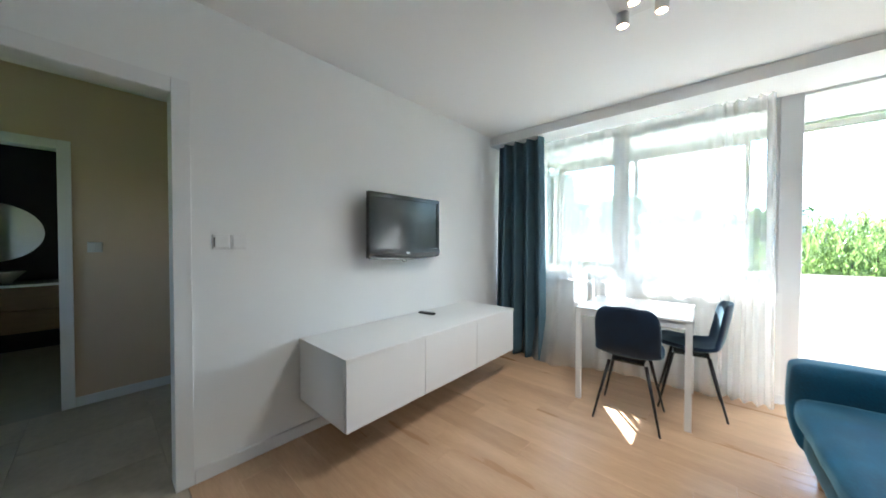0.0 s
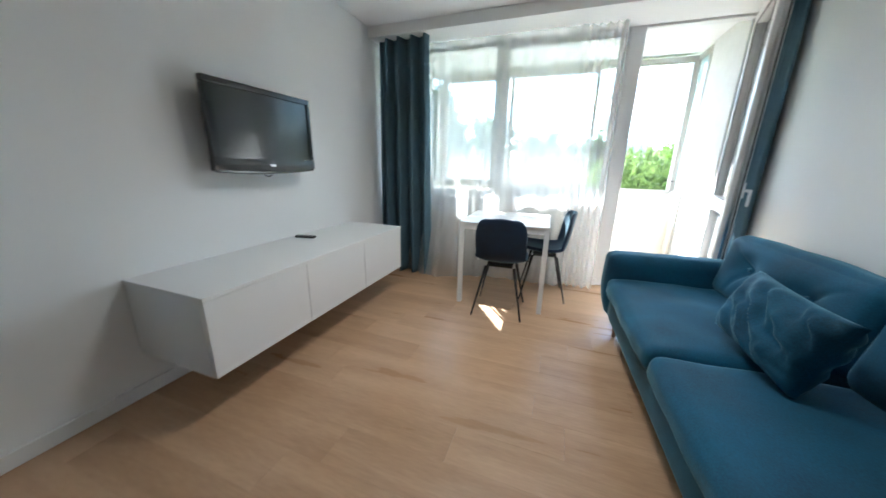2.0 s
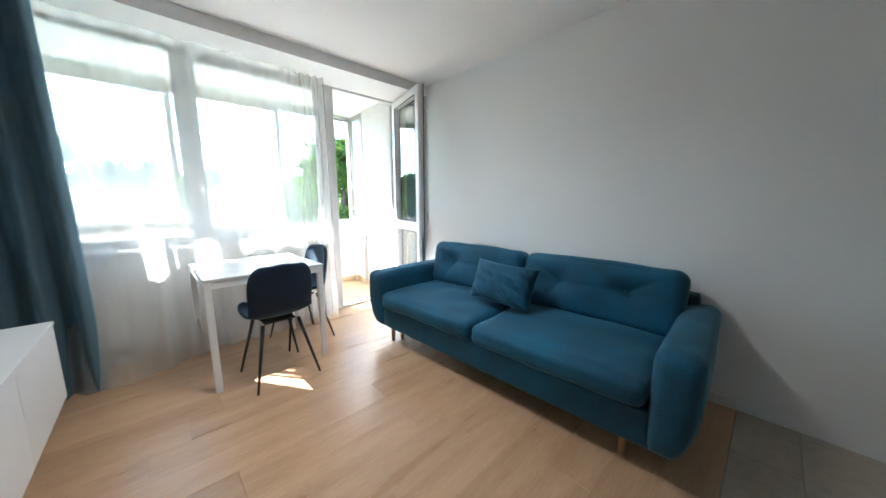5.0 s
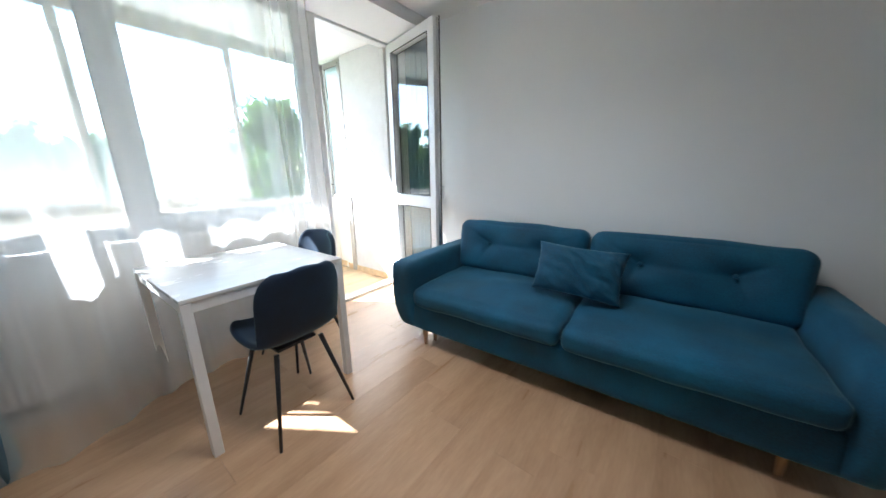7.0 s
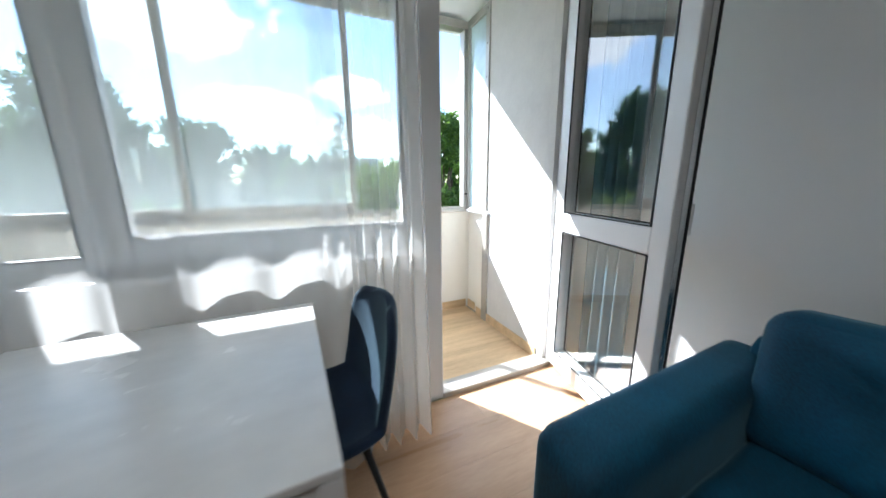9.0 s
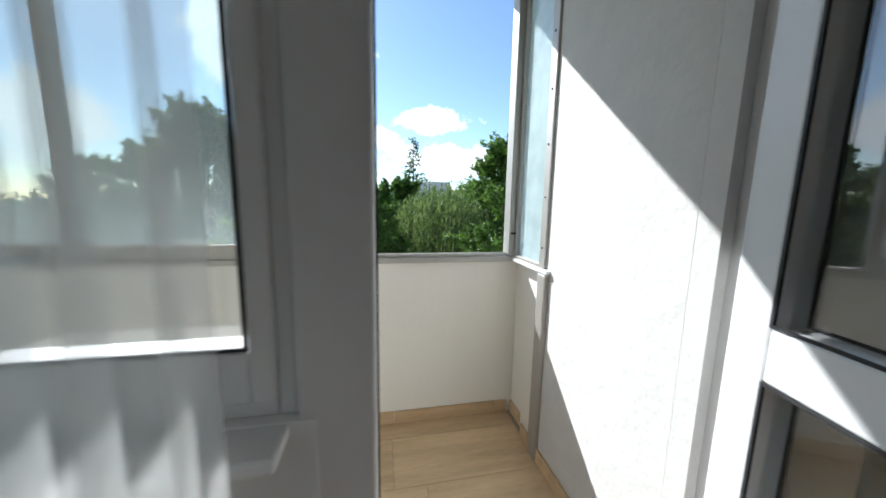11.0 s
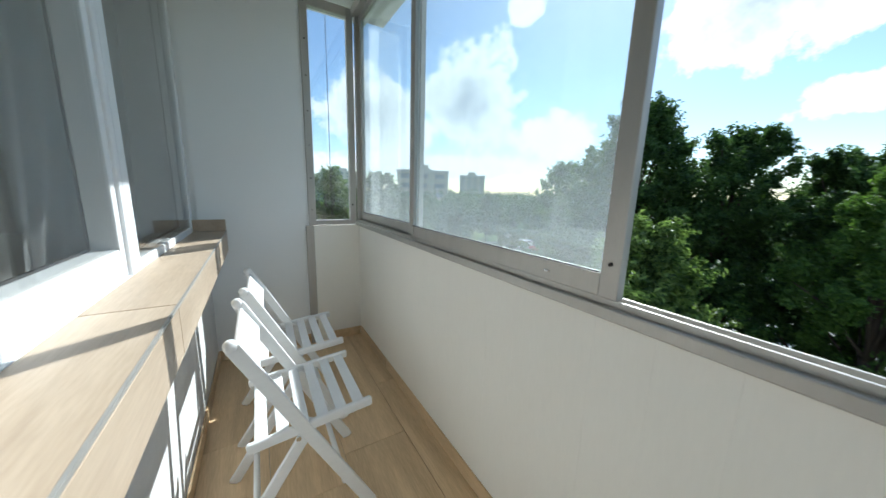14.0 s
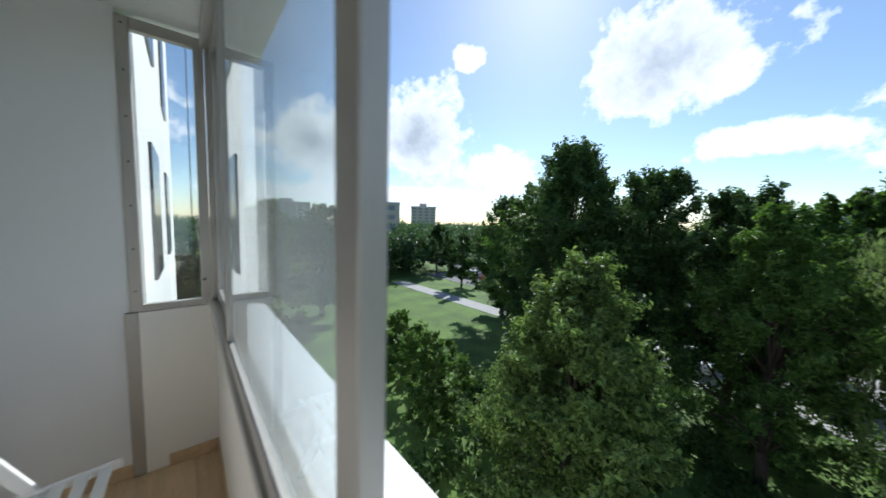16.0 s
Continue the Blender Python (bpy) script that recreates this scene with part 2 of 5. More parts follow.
GLASS = pane_material("window_glass", (0.97, 0.985, 0.98), mirror=0.12)
DUSTY = pane_material("dusty_glass", (0.93, 0.97, 0.96), haze=0.08, foot=0.10)
FROSTED = pane_material("frosted_glass", (0.9, 0.96, 0.97), haze=0.8, haze_colour=(0.75, 0.85, 0.86))
SHEER = pane_material("sheer_voile", (1, 1, 1), haze=0.30, haze_colour=(0.97, 0.975, 0.96), gloss=False, smudge=3.0, patchy=0.12, back=0.42)


# ---- building tools ----
ORIGIN = {}


def thing(name, base, label="", category="", group="", kind=""):
    """An Empty at a thing's base; its parts are given in world places."""
    ob = new(name)
    ob.empty_display_size = 0.1
    ob.location = base
    ORIGIN[ob] = Vector(base)
    return tagged(ob, label, category, group, kind)


def part(name, bm, mat, parent, label="", smooth=False):
    me = bpy.data.meshes.new(name)
    if parent is not None:
        bm.transform(Matrix.Translation(-ORIGIN[parent]))
    bm.normal_update()
    bm.to_mesh(me)
    bm.free()
    me.materials.append(mat)
    if smooth:
        for p in me.polygons:
            p.use_smooth = True
    ob = new(name, me)
    if parent is not None:
        ob.parent = parent
        ORIGIN[ob] = ORIGIN[parent]
    if label:
        ob["label"] = label
    return ob


def solo(name, bm, mat, label="", category="", group="", kind="", smooth=False):
    """A thing of one mesh, its origin at its base."""
    lo = Vector([min(v.co[i] for v in bm.verts) for i in range(3)])
    hi = Vector([max(v.co[i] for v in bm.verts) for i in range(3)])
    base = Vector(((lo.x + hi.x) / 2, (lo.y + hi.y) / 2, lo.z))
    bm.transform(Matrix.Translation(-base))
    bm.normal_update()
    me = bpy.data.meshes.new(name)
    bm.to_mesh(me)
    bm.free()
    me.materials.append(mat)
    if smooth:
        for p in me.polygons:
            p.use_smooth = True
    ob = new(name, me)
    ob.location = base
    return tagged(ob, label, category, group, kind)


def box(x0, y0, z0, x1, y1, z1, bevel=0.0, seg=2, bm=None):
    one = bmesh.new()
    bmesh.ops.create_cube(one, size=1.0)
    bmesh.ops.scale(one, vec=(x1 - x0, y1 - y0, z1 - z0), verts=one.verts)
    bmesh.ops.translate(one, vec=((x0 + x1) / 2, (y0 + y1) / 2, (z0 + z1) / 2), verts=one.verts)
    if bevel:
        bmesh.ops.bevel(one, geom=one.edges[:], offset=bevel, segments=seg, profile=0.5, affect="EDGES")
    return join(bm, one)


def join(bm, one):
    if bm is None:
        return one
    me = bpy.data.meshes.new("join")
    one.to_mesh(me)
    one.free()
    bm.from_mesh(me)
    bpy.data.meshes.remove(me)
    return bm


def rod(a, b, r0, r1=None, n=12, bm=None):
    """A round bar from a to b, tapering from r0 to r1."""
    a, b = Vector(a), Vector(b)
    one = bmesh.new()
    bmesh.ops.create_cone(one, cap_ends=True, segments=n, radius1=r0, radius2=r0 if r1 is None else r1, depth=(b - a).length)
    q = (b - a).to_track_quat("Z", "Y").to_matrix().to_4x4()
    one.transform(Matrix.Translation((a + b) / 2) @ q)
    return join(bm, one)


def bar(a, b, w, d, bevel=0.004, side=(1, 0, 0), bm=None):
    """A square-cut bar from a to b: w along side, d across it."""
    a, b, side = Vector(a), Vector(b), Vector(side)
    z = (b - a).normalized()
    x = (side - z * side.dot(z)).normalized()
    y = z.cross(x)
    one = box(-w / 2, -d / 2, -(b - a).length / 2, w / 2, d / 2, (b - a).length / 2, bevel)
    rot = Matrix((x, y, z)).transposed().to_4x4()
    one.transform(Matrix.Translation((a + b) / 2) @ rot)
    return join(bm, one)


def soft(cx, cy, cz, hx, hy, hz, r, n=14, crown=(0, 0, 0), rumple=0.0, scale=5.0, seed=0.0):
    """A stuffed block: rounded edges, bulging faces, slight folds."""
    bm = bmesh.new()
    bmesh.ops.create_cube(bm, size=2.0)
    bmesh.ops.subdivide_edges(bm, edges=bm.edges[:], cuts=n, use_grid_fill=True)
    h = Vector((hx, hy, hz))
    for v in bm.verts:
        q = Vector((v.co.x * hx, v.co.y * hy, v.co.z * hz))
        inner = Vector([max(-(h[i] - r), min(h[i] - r, q[i])) for i in range(3)])
        d = q - inner
        p = inner + (d.normalized() * r if d.length > 1e-9 else d)
        u = v.co
        for i in range(3):
            j, k = (i + 1) % 3, (i + 2) % 3
            p[i] += crown[i] * u[i] * (1 - u[j] ** 2) * (1 - u[k] ** 2)
        if rumple:
            p += d.normalized() * rumple * noise.noise(p * scale + Vector((seed, seed * 2, 0)))
        v.co = p + Vector((cx, cy, cz))
    return bm


# ---- the room's shell ----
CEILING_Z, BEAM_Z = 2.545, 2.445
XR, XL = 3.445, 0.0            # faces of the sofa wall and the television wall
YB = -2.6                     # the wall behind the walker
YW0, YW1 = 3.375, 3.49         # window wall, inner and outer face
BX0, BX1 = 0.18, 3.285         # end walls of the balcony
PY0, PY1 = 4.515, 4.685         # parapet, inner and outer face
SHELL = dict(kind="structure")

solo("wall_east", box(XR, YB - 0.12, -0.1, XR + 0.14, YW0, CEILING_Z), WALL, "smooth white painted wall behind the sofa", "wall", **SHELL)
# television wall with the doorway to the hall
bm = box(XL - 0.10, 0.06, 0, XL, YW0, CEILING_Z)
box(XL - 0.10, -0.92, 2.05, XL, 0.06, CEILING_Z, bm=bm)
box(XL - 0.10, YB - 0.12, 0, XL, -0.92, CEILING_Z, bm=bm)
solo("wall_west", bm, WALL, "white painted wall with a doorway and a television", "wall", **SHELL)
solo("wall_south", box(XL, YB - 0.12, 0, XR, YB, CEILING_Z), WALL, "plain white wall behind the walker", "wall", **SHELL)
solo("ceiling", box(-4.4, YB - 0.12, CEILING_Z, XR + 0.14, YW0, CEILING_Z + 0.15), CEIL, "flat white ceiling", "ceiling", **SHELL)
solo("ceiling_beam", box(XL, 2.90, BEAM_Z, XR, YW0, CEILING_Z - 0.002), CEIL, "white boxed beam above the window hiding curtain tracks", "beam", **SHELL)

# door lining to the hall
lining = thing("door_1", (XL - 0.05, -0.43, 0), "white door lining and casing of an open doorway", "door frame", **SHELL)
part("casing", box(XL + 0.0005, 0.0, 0, XL + 0.014, 0.075, 2.11, 0.003), PVC, lining)
part("casing", box(XL + 0.0005, -0.935, 0, XL + 0.014, -0.86, 2.11, 0.003), PVC, lining)
part("casing", box(XL + 0.0005, -0.859, 2.035, XL + 0.014, -0.001, 2.11, 0.003), PVC, lining)
part("jamb", box(XL - 0.115, 0.0, 0, XL - 0.0005, 0.058, 2.049, 0.002), PVC, lining)
part("jamb", box(XL - 0.115, -0.918, 0, XL - 0.0005, -0.86, 2.049, 0.002), PVC, lining)
part("head", box(XL - 0.115, -0.859, 2.035, XL - 0.0005, -0.001, 2.049, 0.002), PVC, lining)

# hall and the dark bathroom beyond it
HX = -1.66
bm = box(HX - 0.1, -0.40, 0, HX, 1.2, CEILING_Z)
box(HX - 0.1, -1.22, 2.02, HX, -0.40, CEILING_Z, bm=bm)
box(HX - 0.1, YB, 0, HX, -1.22, CEILING_Z, bm=bm)
solo("wall_hall", bm, BEIGE, "beige painted hall wall with a bathroom doorway", "wall", **SHELL)
solo("wall_hall_end", box(HX - 0.1, 0.22, 0, XL - 0.1, 0.32, CEILING_Z - 0.002), BEIGE, "beige painted end wall of the hall", "wall", **SHELL)
# the hall's far end has a window, whose daylight falls on the hall floor
bm = box(HX - 0.1, YB - 0.12, 0, XL - 0.1, YB - 0.002, 1.25)
box(HX - 0.1, YB - 0.12, 1.85, XL - 0.1, YB - 0.002, CEILING_Z - 0.002, bm=bm)
box(HX - 0.1, YB - 0.12, 1.25, HX + 0.45, YB - 0.002, 1.85, bm=bm)
box(XL - 0.52, YB - 0.12, 1.25, XL - 0.1, YB - 0.002, 1.85, bm=bm)
solo("wall_hall_back", bm, BEIGE, "plain hall wall", "wall", **SHELL)
bl = thing("door_2", (HX, -0.79, 0), "white lining of the open bathroom doorway", "door frame", **SHELL)
part("casing", box(HX + 0.0005, -0.455, 0, HX + 0.014, -0.385, 2.055, 0.003), PVC, bl)
part("casing", box(HX + 0.0005, -1.25, 0, HX + 0.014, -1.18, 2.055, 0.003), PVC, bl)
part("casing", box(HX + 0.0005, -1.179, 1.985, HX + 0.014, -0.456, 2.055, 0.003), PVC, bl)
part("jamb", box(HX - 0.115, -0.455, 0, HX, -0.401, 2.019, 0.002), PVC, bl)
part("jamb", box(HX - 0.115, -1.219, 0, HX, -1.18, 2.019, 0.002), PVC, bl)
part("head", box(HX - 0.115, -1.179, 1.985, HX, -0.456, 2.019, 0.002), PVC, bl)
bm = box(-4.2, -2.2, 0, -4.1, 0.6, CEILING_Z - 0.002)
box(-4.1, 0.5, 0, HX - 0.1, 0.6, CEILING_Z - 0.002, bm=bm)
box(-4.1, -2.2, 0, HX - 0.1, -2.1, CEILING_Z - 0.002, bm=bm)
solo("wall_bathroom", bm, DARK_TILE, "black tiled bathroom walls", "wall", **SHELL)
floor = solo("floor", box(XL - 0.1, 0.05, -0.12, XR - 0.002, YW0, -0.008), GROUT, "light oak laminate floor of the living room", "floor", **SHELL)
floor_hall = solo("floor_hall", box(-4.4, YB - 0.12, -0.12, XR - 0.002, 0.049, -0.008), GROUT, "grey tiled floor of hall and kitchen end", "floor", **SHELL)

# baseboards
solo("baseboard", box(XL, 0.077, 0, XL + 0.016, YW0, 0.075, 0.004), PVC, "white baseboard under the television wall", "baseboard", **SHELL)
solo("baseboard", box(XR - 0.016, 0.05, 0, XR, YW0, 0.075, 0.004), PVC, "white baseboard behind the sofa", "baseboard", **SHELL)
solo("baseboard", box(XL + 0.017, YW0 - 0.016, 0, 2.45, YW0, 0.075, 0.004), PVC, "white baseboard under the window", "baseboard", **SHELL)
solo("baseboard", box(HX, -0.384, 0, HX + 0.014, 0.22, 0.075, 0.004), PVC, "white hall baseboard", "baseboard", **SHELL)

# window wall: parapet under the window, piers, lintel
WX0, WX1 = 0.16, 3.385         # opening for windows and door
WZ0, WZ1 = 0.885, 2.485
bm = box(-0.1, YW0, -0.12, 2.44, YW1, WZ0)
box(-0.1, YW0, WZ0, WX0, YW1, CEILING_Z + 0.15, bm=bm)
box(WX0, YW0, WZ1, WX1, YW1, CEILING_Z + 0.15, bm=bm)
box(WX1, YW0, -0.12, XR + 0.14, YW1, CEILING_Z + 0.15, bm=bm)
solo("wall_window", bm, WALL, "white painted wall under and around the window", "wall", **SHELL)


def framed(parent, x0, x1, z0, z1, y0, y1, w, mat, name="window_frame", bottom=None, top=None, bevel=0.004):
    """Four bars round an opening, mitre left out: posts run the full height."""
    b, t = bottom or w, top or w
    part(name, box(x0, y0, z0, x0 + w, y1, z1, bevel), mat, parent)
    part(name, box(x1 - w, y0, z0, x1, y1, z1, bevel), mat, parent)
    part(name, box(x0 + w, y0 + 0.001, z0, x1 - w, y1 - 0.001, z0 + b, bevel), mat, parent)
    part(name, box(x0 + w, y0 + 0.001, z1 - t, x1 - w, y1 - 0.001, z1, bevel), mat, parent)


def gaskets(parent, x0, x1, z0, z1, y, g=0.006):
    bm = box(x0, y, z0, x0 + g, y + g, z1)
    box(x1 - g, y, z0, x1, y + g, z1, bm=bm)
    box(x0 + g, y, z0, x1 - g, y + g, z0 + g, bm=bm)
    box(x0 + g, y, z1 - g, x1 - g, y + g, z1, bm=bm)
    part("gasket", bm, GASKET, parent)


def pane(parent, x0, x1, z0, z1, y, mat=GLASS, name="pane"):
    p = part(name, box(x0, y, z0, x1, y + 0.006, z1), mat, parent)
    p.visible_shadow = False
    return p


win = thing("window_1", (1.25, 3.46, WZ0), "wide white plastic window with a fixed and an opening pane", "window", **SHELL)
Y0, Y1 = 3.395, 3.46
framed(win, WX0, 1.288, WZ0, WZ1, Y0, Y1, 0.062, PVC)
gaskets(win, WX0 + 0.062, 1.226, WZ0 + 0.062, WZ1 - 0.062, Y0 - 0.002)
pane(win, WX0 + 0.06, 1.228, WZ0 + 0.06, WZ1 - 0.06, 3.449)
framed(win, 1.290, 2.41, WZ0, WZ1, Y0, Y1, 0.03, PVC)
part("sash", box(1.318, Y0 - 0.012, WZ0 + 0.03, 1.358, Y1 - 0.01, WZ1 - 0.03, 0.005), PVC, win)
part("sash", box(2.345, Y0 - 0.012, WZ0 + 0.03, 2.382, Y1 - 0.01, WZ1 - 0.03, 0.005), PVC, win)
part("sash", box(1.3585, Y0 - 0.011, WZ0 + 0.03, 2.3445, Y1 - 0.011, 1.005, 0.005), PVC, win)
part("sash", box(1.3585, Y0 - 0.011, 2.383, 2.3445, Y1 - 0.011, WZ1 - 0.03, 0.005), PVC, win)
gaskets(win, 1.358, 2.345, 1.005, 2.383, Y0 - 0.014)
pane(win, 1.356, 2.347, 1.003, 2.385, 3.442)
part("hinge_cover", box(1.296, Y0 - 0.026, 0.93, 1.312, Y0 - 0.0125, 1.0, 0.004), PVC, win)
solo("window_sill", box(0.06, 3.30, 0.858, 2.40, 3.394, 0.882, 0.006), PVC, "white inner window sill above the radiator", "sill", **SHELL)

# balcony door: frame, and the leaf that stands open into the room
dfr = thing("door_3", (2.92, 3.46, 0), "white plastic balcony door frame with a low threshold", "door frame", **SHELL)
part("frame_post", box(2.412, 3.38, 0.0, 2.537, 3.475, WZ1, 0.006), PVC, dfr)
part("frame_post", box(3.32, 3.38, 0.0, WX1, 3.475, WZ1, 0.006), PVC, dfr)
part("frame_head", box(2.5375, 3.381, 2.425, 3.3195, 3.474, WZ1, 0.006), PVC, dfr)
part("threshold", box(2.5375, 3.375, -0.008, 3.3195, 3.49, 0.028, 0.006), ALU, dfr, "grey metal threshold")
part("gasket", box(2.537, 3.443, 0.03, 2.541, 3.45, 2.425), GASKET, dfr)
part("gasket", box(3.314, 3.436, 0.03, 3.3195, 3.45, 2.425), GASKET, dfr)
part("strike_plate", box(2.537, 3.452, 1.36, 2.541, 3.47, 1.46), CHROME, dfr)

LEAF_W = 0.775
leaf = thing("balcony_door", (0, 0, 0), "white glazed balcony door leaf standing open into the room", "door")
framed(leaf, -LEAF_W, 0.0, 0.045, 2.43, -0.072, 0.0, 0.085, PVC, "leaf_frame", bottom=0.10, bevel=0.006)
part("cross_rail", box(-LEAF_W + 0.0855, -0.071, 0.905, -0.0855, -0.001, 1.015, 0.006), PVC, leaf)
for z0, z1 in ((0.145, 0.905), (1.015, 2.345)):
    gaskets(leaf, -LEAF_W + 0.085, -0.085, z0, z1, -0.074)
    gaskets(leaf, -LEAF_W + 0.085, -0.085, z0, z1, -0.004)
    pane(leaf, -LEAF_W + 0.083, -0.083, z0 - 0.002, z1 + 0.002, -0.04)
bm = box(-LEAF_W - 0.004, -0.05, 0.07, -LEAF_W - 0.0005, -0.03, 2.42)
part("lock_strip", bm, CHROME, leaf, "steel lock strip on the leaf's edge")
part("gasket", box(-LEAF_W - 0.005, -0.066, 0.05, -LEAF_W - 0.0005, -0.056, 2.44), GASKET, leaf)
h = part("handle", box(-LEAF_W + 0.03, -0.088, 1.04, -LEAF_W + 0.058, -0.0725, 1.15, 0.006), PVC, leaf)
part("lever", box(-LEAF_W + 0.034, -0.118, 1.085, -LEAF_W + 0.054, -0.089, 1.105, 0.006), PVC, h)
part("lever", box(-LEAF_W + 0.034, -0.128, 0.985, -LEAF_W + 0.054, -0.110, 1.105, 0.006), PVC, h)
leaf.matrix_world = pose(3.29, 3.395, 0, 0, 0, 76)

# ---- balcony shell ----
BZ = 2.50
solo("floor_balcony", box(BX0 - 0.2, YW1, -0.2, BX1 + 0.2, PY1, -0.008), GROUT, "wood-look tiled balcony floor", "floor", **SHELL)
solo("wall_balcony_east", box(BX1, YW1, -0.2, BX1 + 0.16, 4.15, BZ), PLASTER, "rough white plastered end wall of the balcony", "wall", **SHELL)
solo("wall_balcony_reveal", box(BX1, 3.432, 0.03, 3.319, YW1 - 0.001, 2.424), PLASTER, "rough plastered reveal beside the balcony door", "wall", **SHELL)
solo("wall_balcony_west", box(BX0 - 0.16, YW1, -0.2, BX0, 4.145, BZ), WALL, "smooth white painted end wall of the balcony", "wall", **SHELL)
solo("ceiling_balcony", box(-0.06, YW1, BZ, 3.6, 4.665, BZ + 0.16), CEIL, "white underside of the balcony above", "ceiling", **SHELL)
bm = box(0.0, 4.666, 2.50, 3.6, 4.80, BZ + 0.18, 0.006)
solo("balcony_eave", bm, PLASTER, "pale slab edge over the balcony glazing", "eave", **SHELL)
bm = box(BX0 + 0.0, PY0, -0.2, BX1 + 0.10, 4.562, 0.93, 0.004)
box(BX0 + 0.0, 4.563, -0.2, BX1 + 0.10, PY1, 0.868, 0.004, bm=bm)
parapet = solo("parapet", bm, PARAPET, "cream panelled balcony parapet", "parapet", **SHELL)
solo("parapet_side", box(BX1 + 0.03, 4.151, -0.2, BX1 + 0.10, PY0 - 0.001, 0.93), PARAPET, "cream side panel of the balcony parapet", "parapet", **SHELL)
solo("parapet_side", box(BX0 - 0.07, 4.146, -0.2, BX0 + 0.02, PY0 - 0.001, 0.93), PARAPET, "cream side panel of the balcony parapet", "parapet", **SHELL)
solo("parapet_sill", bar((BX0, 4.672, 0.903), (BX1 + 0.10, 4.672, 0.903), 0.222, 0.012, 0.003, side=(0, 1, -0.2)), PVC, "white outer sill on the parapet", "sill", **SHELL)

# aluminium glazing on the parapet
gz = thing("window_2", (1.7, 4.525, 0.93), "sliding aluminium balcony glazing with one pane pushed open", "window", **SHELL)
part("track", box(BX0 + 0.03, 4.48, 0.932, BX1, 4.56, 0.962, 0.004), ALU, gz)
part("track_ridge", box(BX0 + 0.03, 4.495, 0.9625, BX1, 4.501, 0.978), ALU, gz)
part("track_ridge", box(BX0 + 0.03, 4.53, 0.9625, BX1, 4.536, 0.978), ALU, gz)
part("head_track", box(BX0 + 0.03, 4.48, 2.41, BX1, 4.56, 2.47, 0.004), ALU, gz)
part("corner_post", box(BX0 + 0.02, 4.5, 0.9625, BX0 + 0.06, 4.56, 2.409, 0.004), ALU, gz)
part("corner_post", box(BX1 - 0.045, 4.48, 0.9625, BX1 + 0.02, 4.56, 2.409, 0.004), ALU, gz)


def sliding(x0, x1, y, mat, stile=0.045):
    s = part("sliding_sash", box(x0, y, 0.979, x0 + stile, y + 0.026, 2.408, 0.003), ALU, gz)
    part("stile", box(x1 - stile, y, 0.979, x1, y + 0.026, 2.408, 0.003), ALU, s)
    part("rail", box(x0 + stile, y + 0.001, 0.979, x1 - stile, y + 0.025, 1.035, 0.003), ALU, s)
    part("rail", box(x0 + stile, y + 0.001, 2.37, x1 - stile, y + 0.025, 2.408, 0.003), ALU, s)
    part("gasket", box(x0 + stile, y - 0.001, 1.0355, x1 - stile, y + 0.003, 1.039), GASKET, s)
    pane(s, x0 + stile - 0.004, x1 - stile + 0.004, 1.031, 2.374, y + 0.01, mat)
    return s


sliding(BX0 + 0.062, 1.25, 4.523, DUSTY)
front = sliding(1.21, 2.305, 4.488, DUSTY)
part("latch", box(2.104, 4.481, 1.003, 2.12, 4.4875, 1.010, 0.002), CHROME, front, "small metal sash latch")
part("latch_knob", rod((2.283, 4.488, 1.06), (2.283, 4.481, 1.06), 0.004), BLACK_METAL, front)

for sx, y0, side, mat in ((BX0, 4.145, 1, GLASS), (BX1, 4.15, -1, FROSTED)):
    sd = thing("window_3", (sx, 4.355, 0.93), "narrow aluminium side window of the balcony glazing" if side > 0 else "narrow frosted side window of the balcony glazing", "window", **SHELL)
    xa, xb = (sx - 0.03, sx + 0.012) if side > 0 else (sx - 0.012, sx + 0.03)
    part("frame", box(xa, y0 - 0.002, 0.935, xb, y0 + 0.05, 2.47, 0.004), ALU, sd)
    part("frame", box(xa, 4.45, 0.935, xb, 4.499 if side > 0 else 4.479, 2.47, 0.004), ALU, sd)
    part("frame", box(xa, y0 + 0.0505, 0.935, xb, 4.4495, 0.972, 0.004), ALU, sd)
    part("frame", box(xa, y0 + 0.0505, 2.41, xb, 4.4495, 2.47, 0.004), ALU, sd)
    p = part("pane", box((xa + xb) / 2 - 0.003, y0 + 0.048, 0.97, (xa + xb) / 2 + 0.003, 4.452, 2.413), mat, sd)
    if side > 0:
        p.visible_shadow = False
    for k in range(7):
        z = 1.05 + k * 0.23
        part("screw", rod(((xb if side > 0 else xa), y0 + 0.024, z), ((xb + 0.003 if side > 0 else xa - 0.003), y0 + 0.024, z), 0.005, n=8), BLACK_METAL, sd)
    part("latch", rod((xb if side > 0 else xa, 4.47, 1.09), (xb + 0.03 if side > 0 else xa - 0.03, 4.46, 1.09), 0.006, n=8), BLACK_METAL, sd)
# joint covers between plaster and side panels, and the white ledge under the frosted pane
solo("cover_strip", box(BX1 - 0.02, 4.12, 0.0, BX1 + 0.029, 4.195, 0.934, 0.01), ALU, "grey metal joint cover strip", "trim", **SHELL)
solo("cover_strip", box(BX0 - 0.02, 4.12, 0.0, BX0 + 0.026, 4.175, 0.934, 0.006), ALU, "grey metal joint cover strip", "trim", **SHELL)
solo("side_ledge", box(BX1 - 0.022, 4.11, 0.934, BX1 + 0.10, 4.479, 0.954, 0.004), PVC, "white ledge under the frosted side window", "ledge", **SHELL)

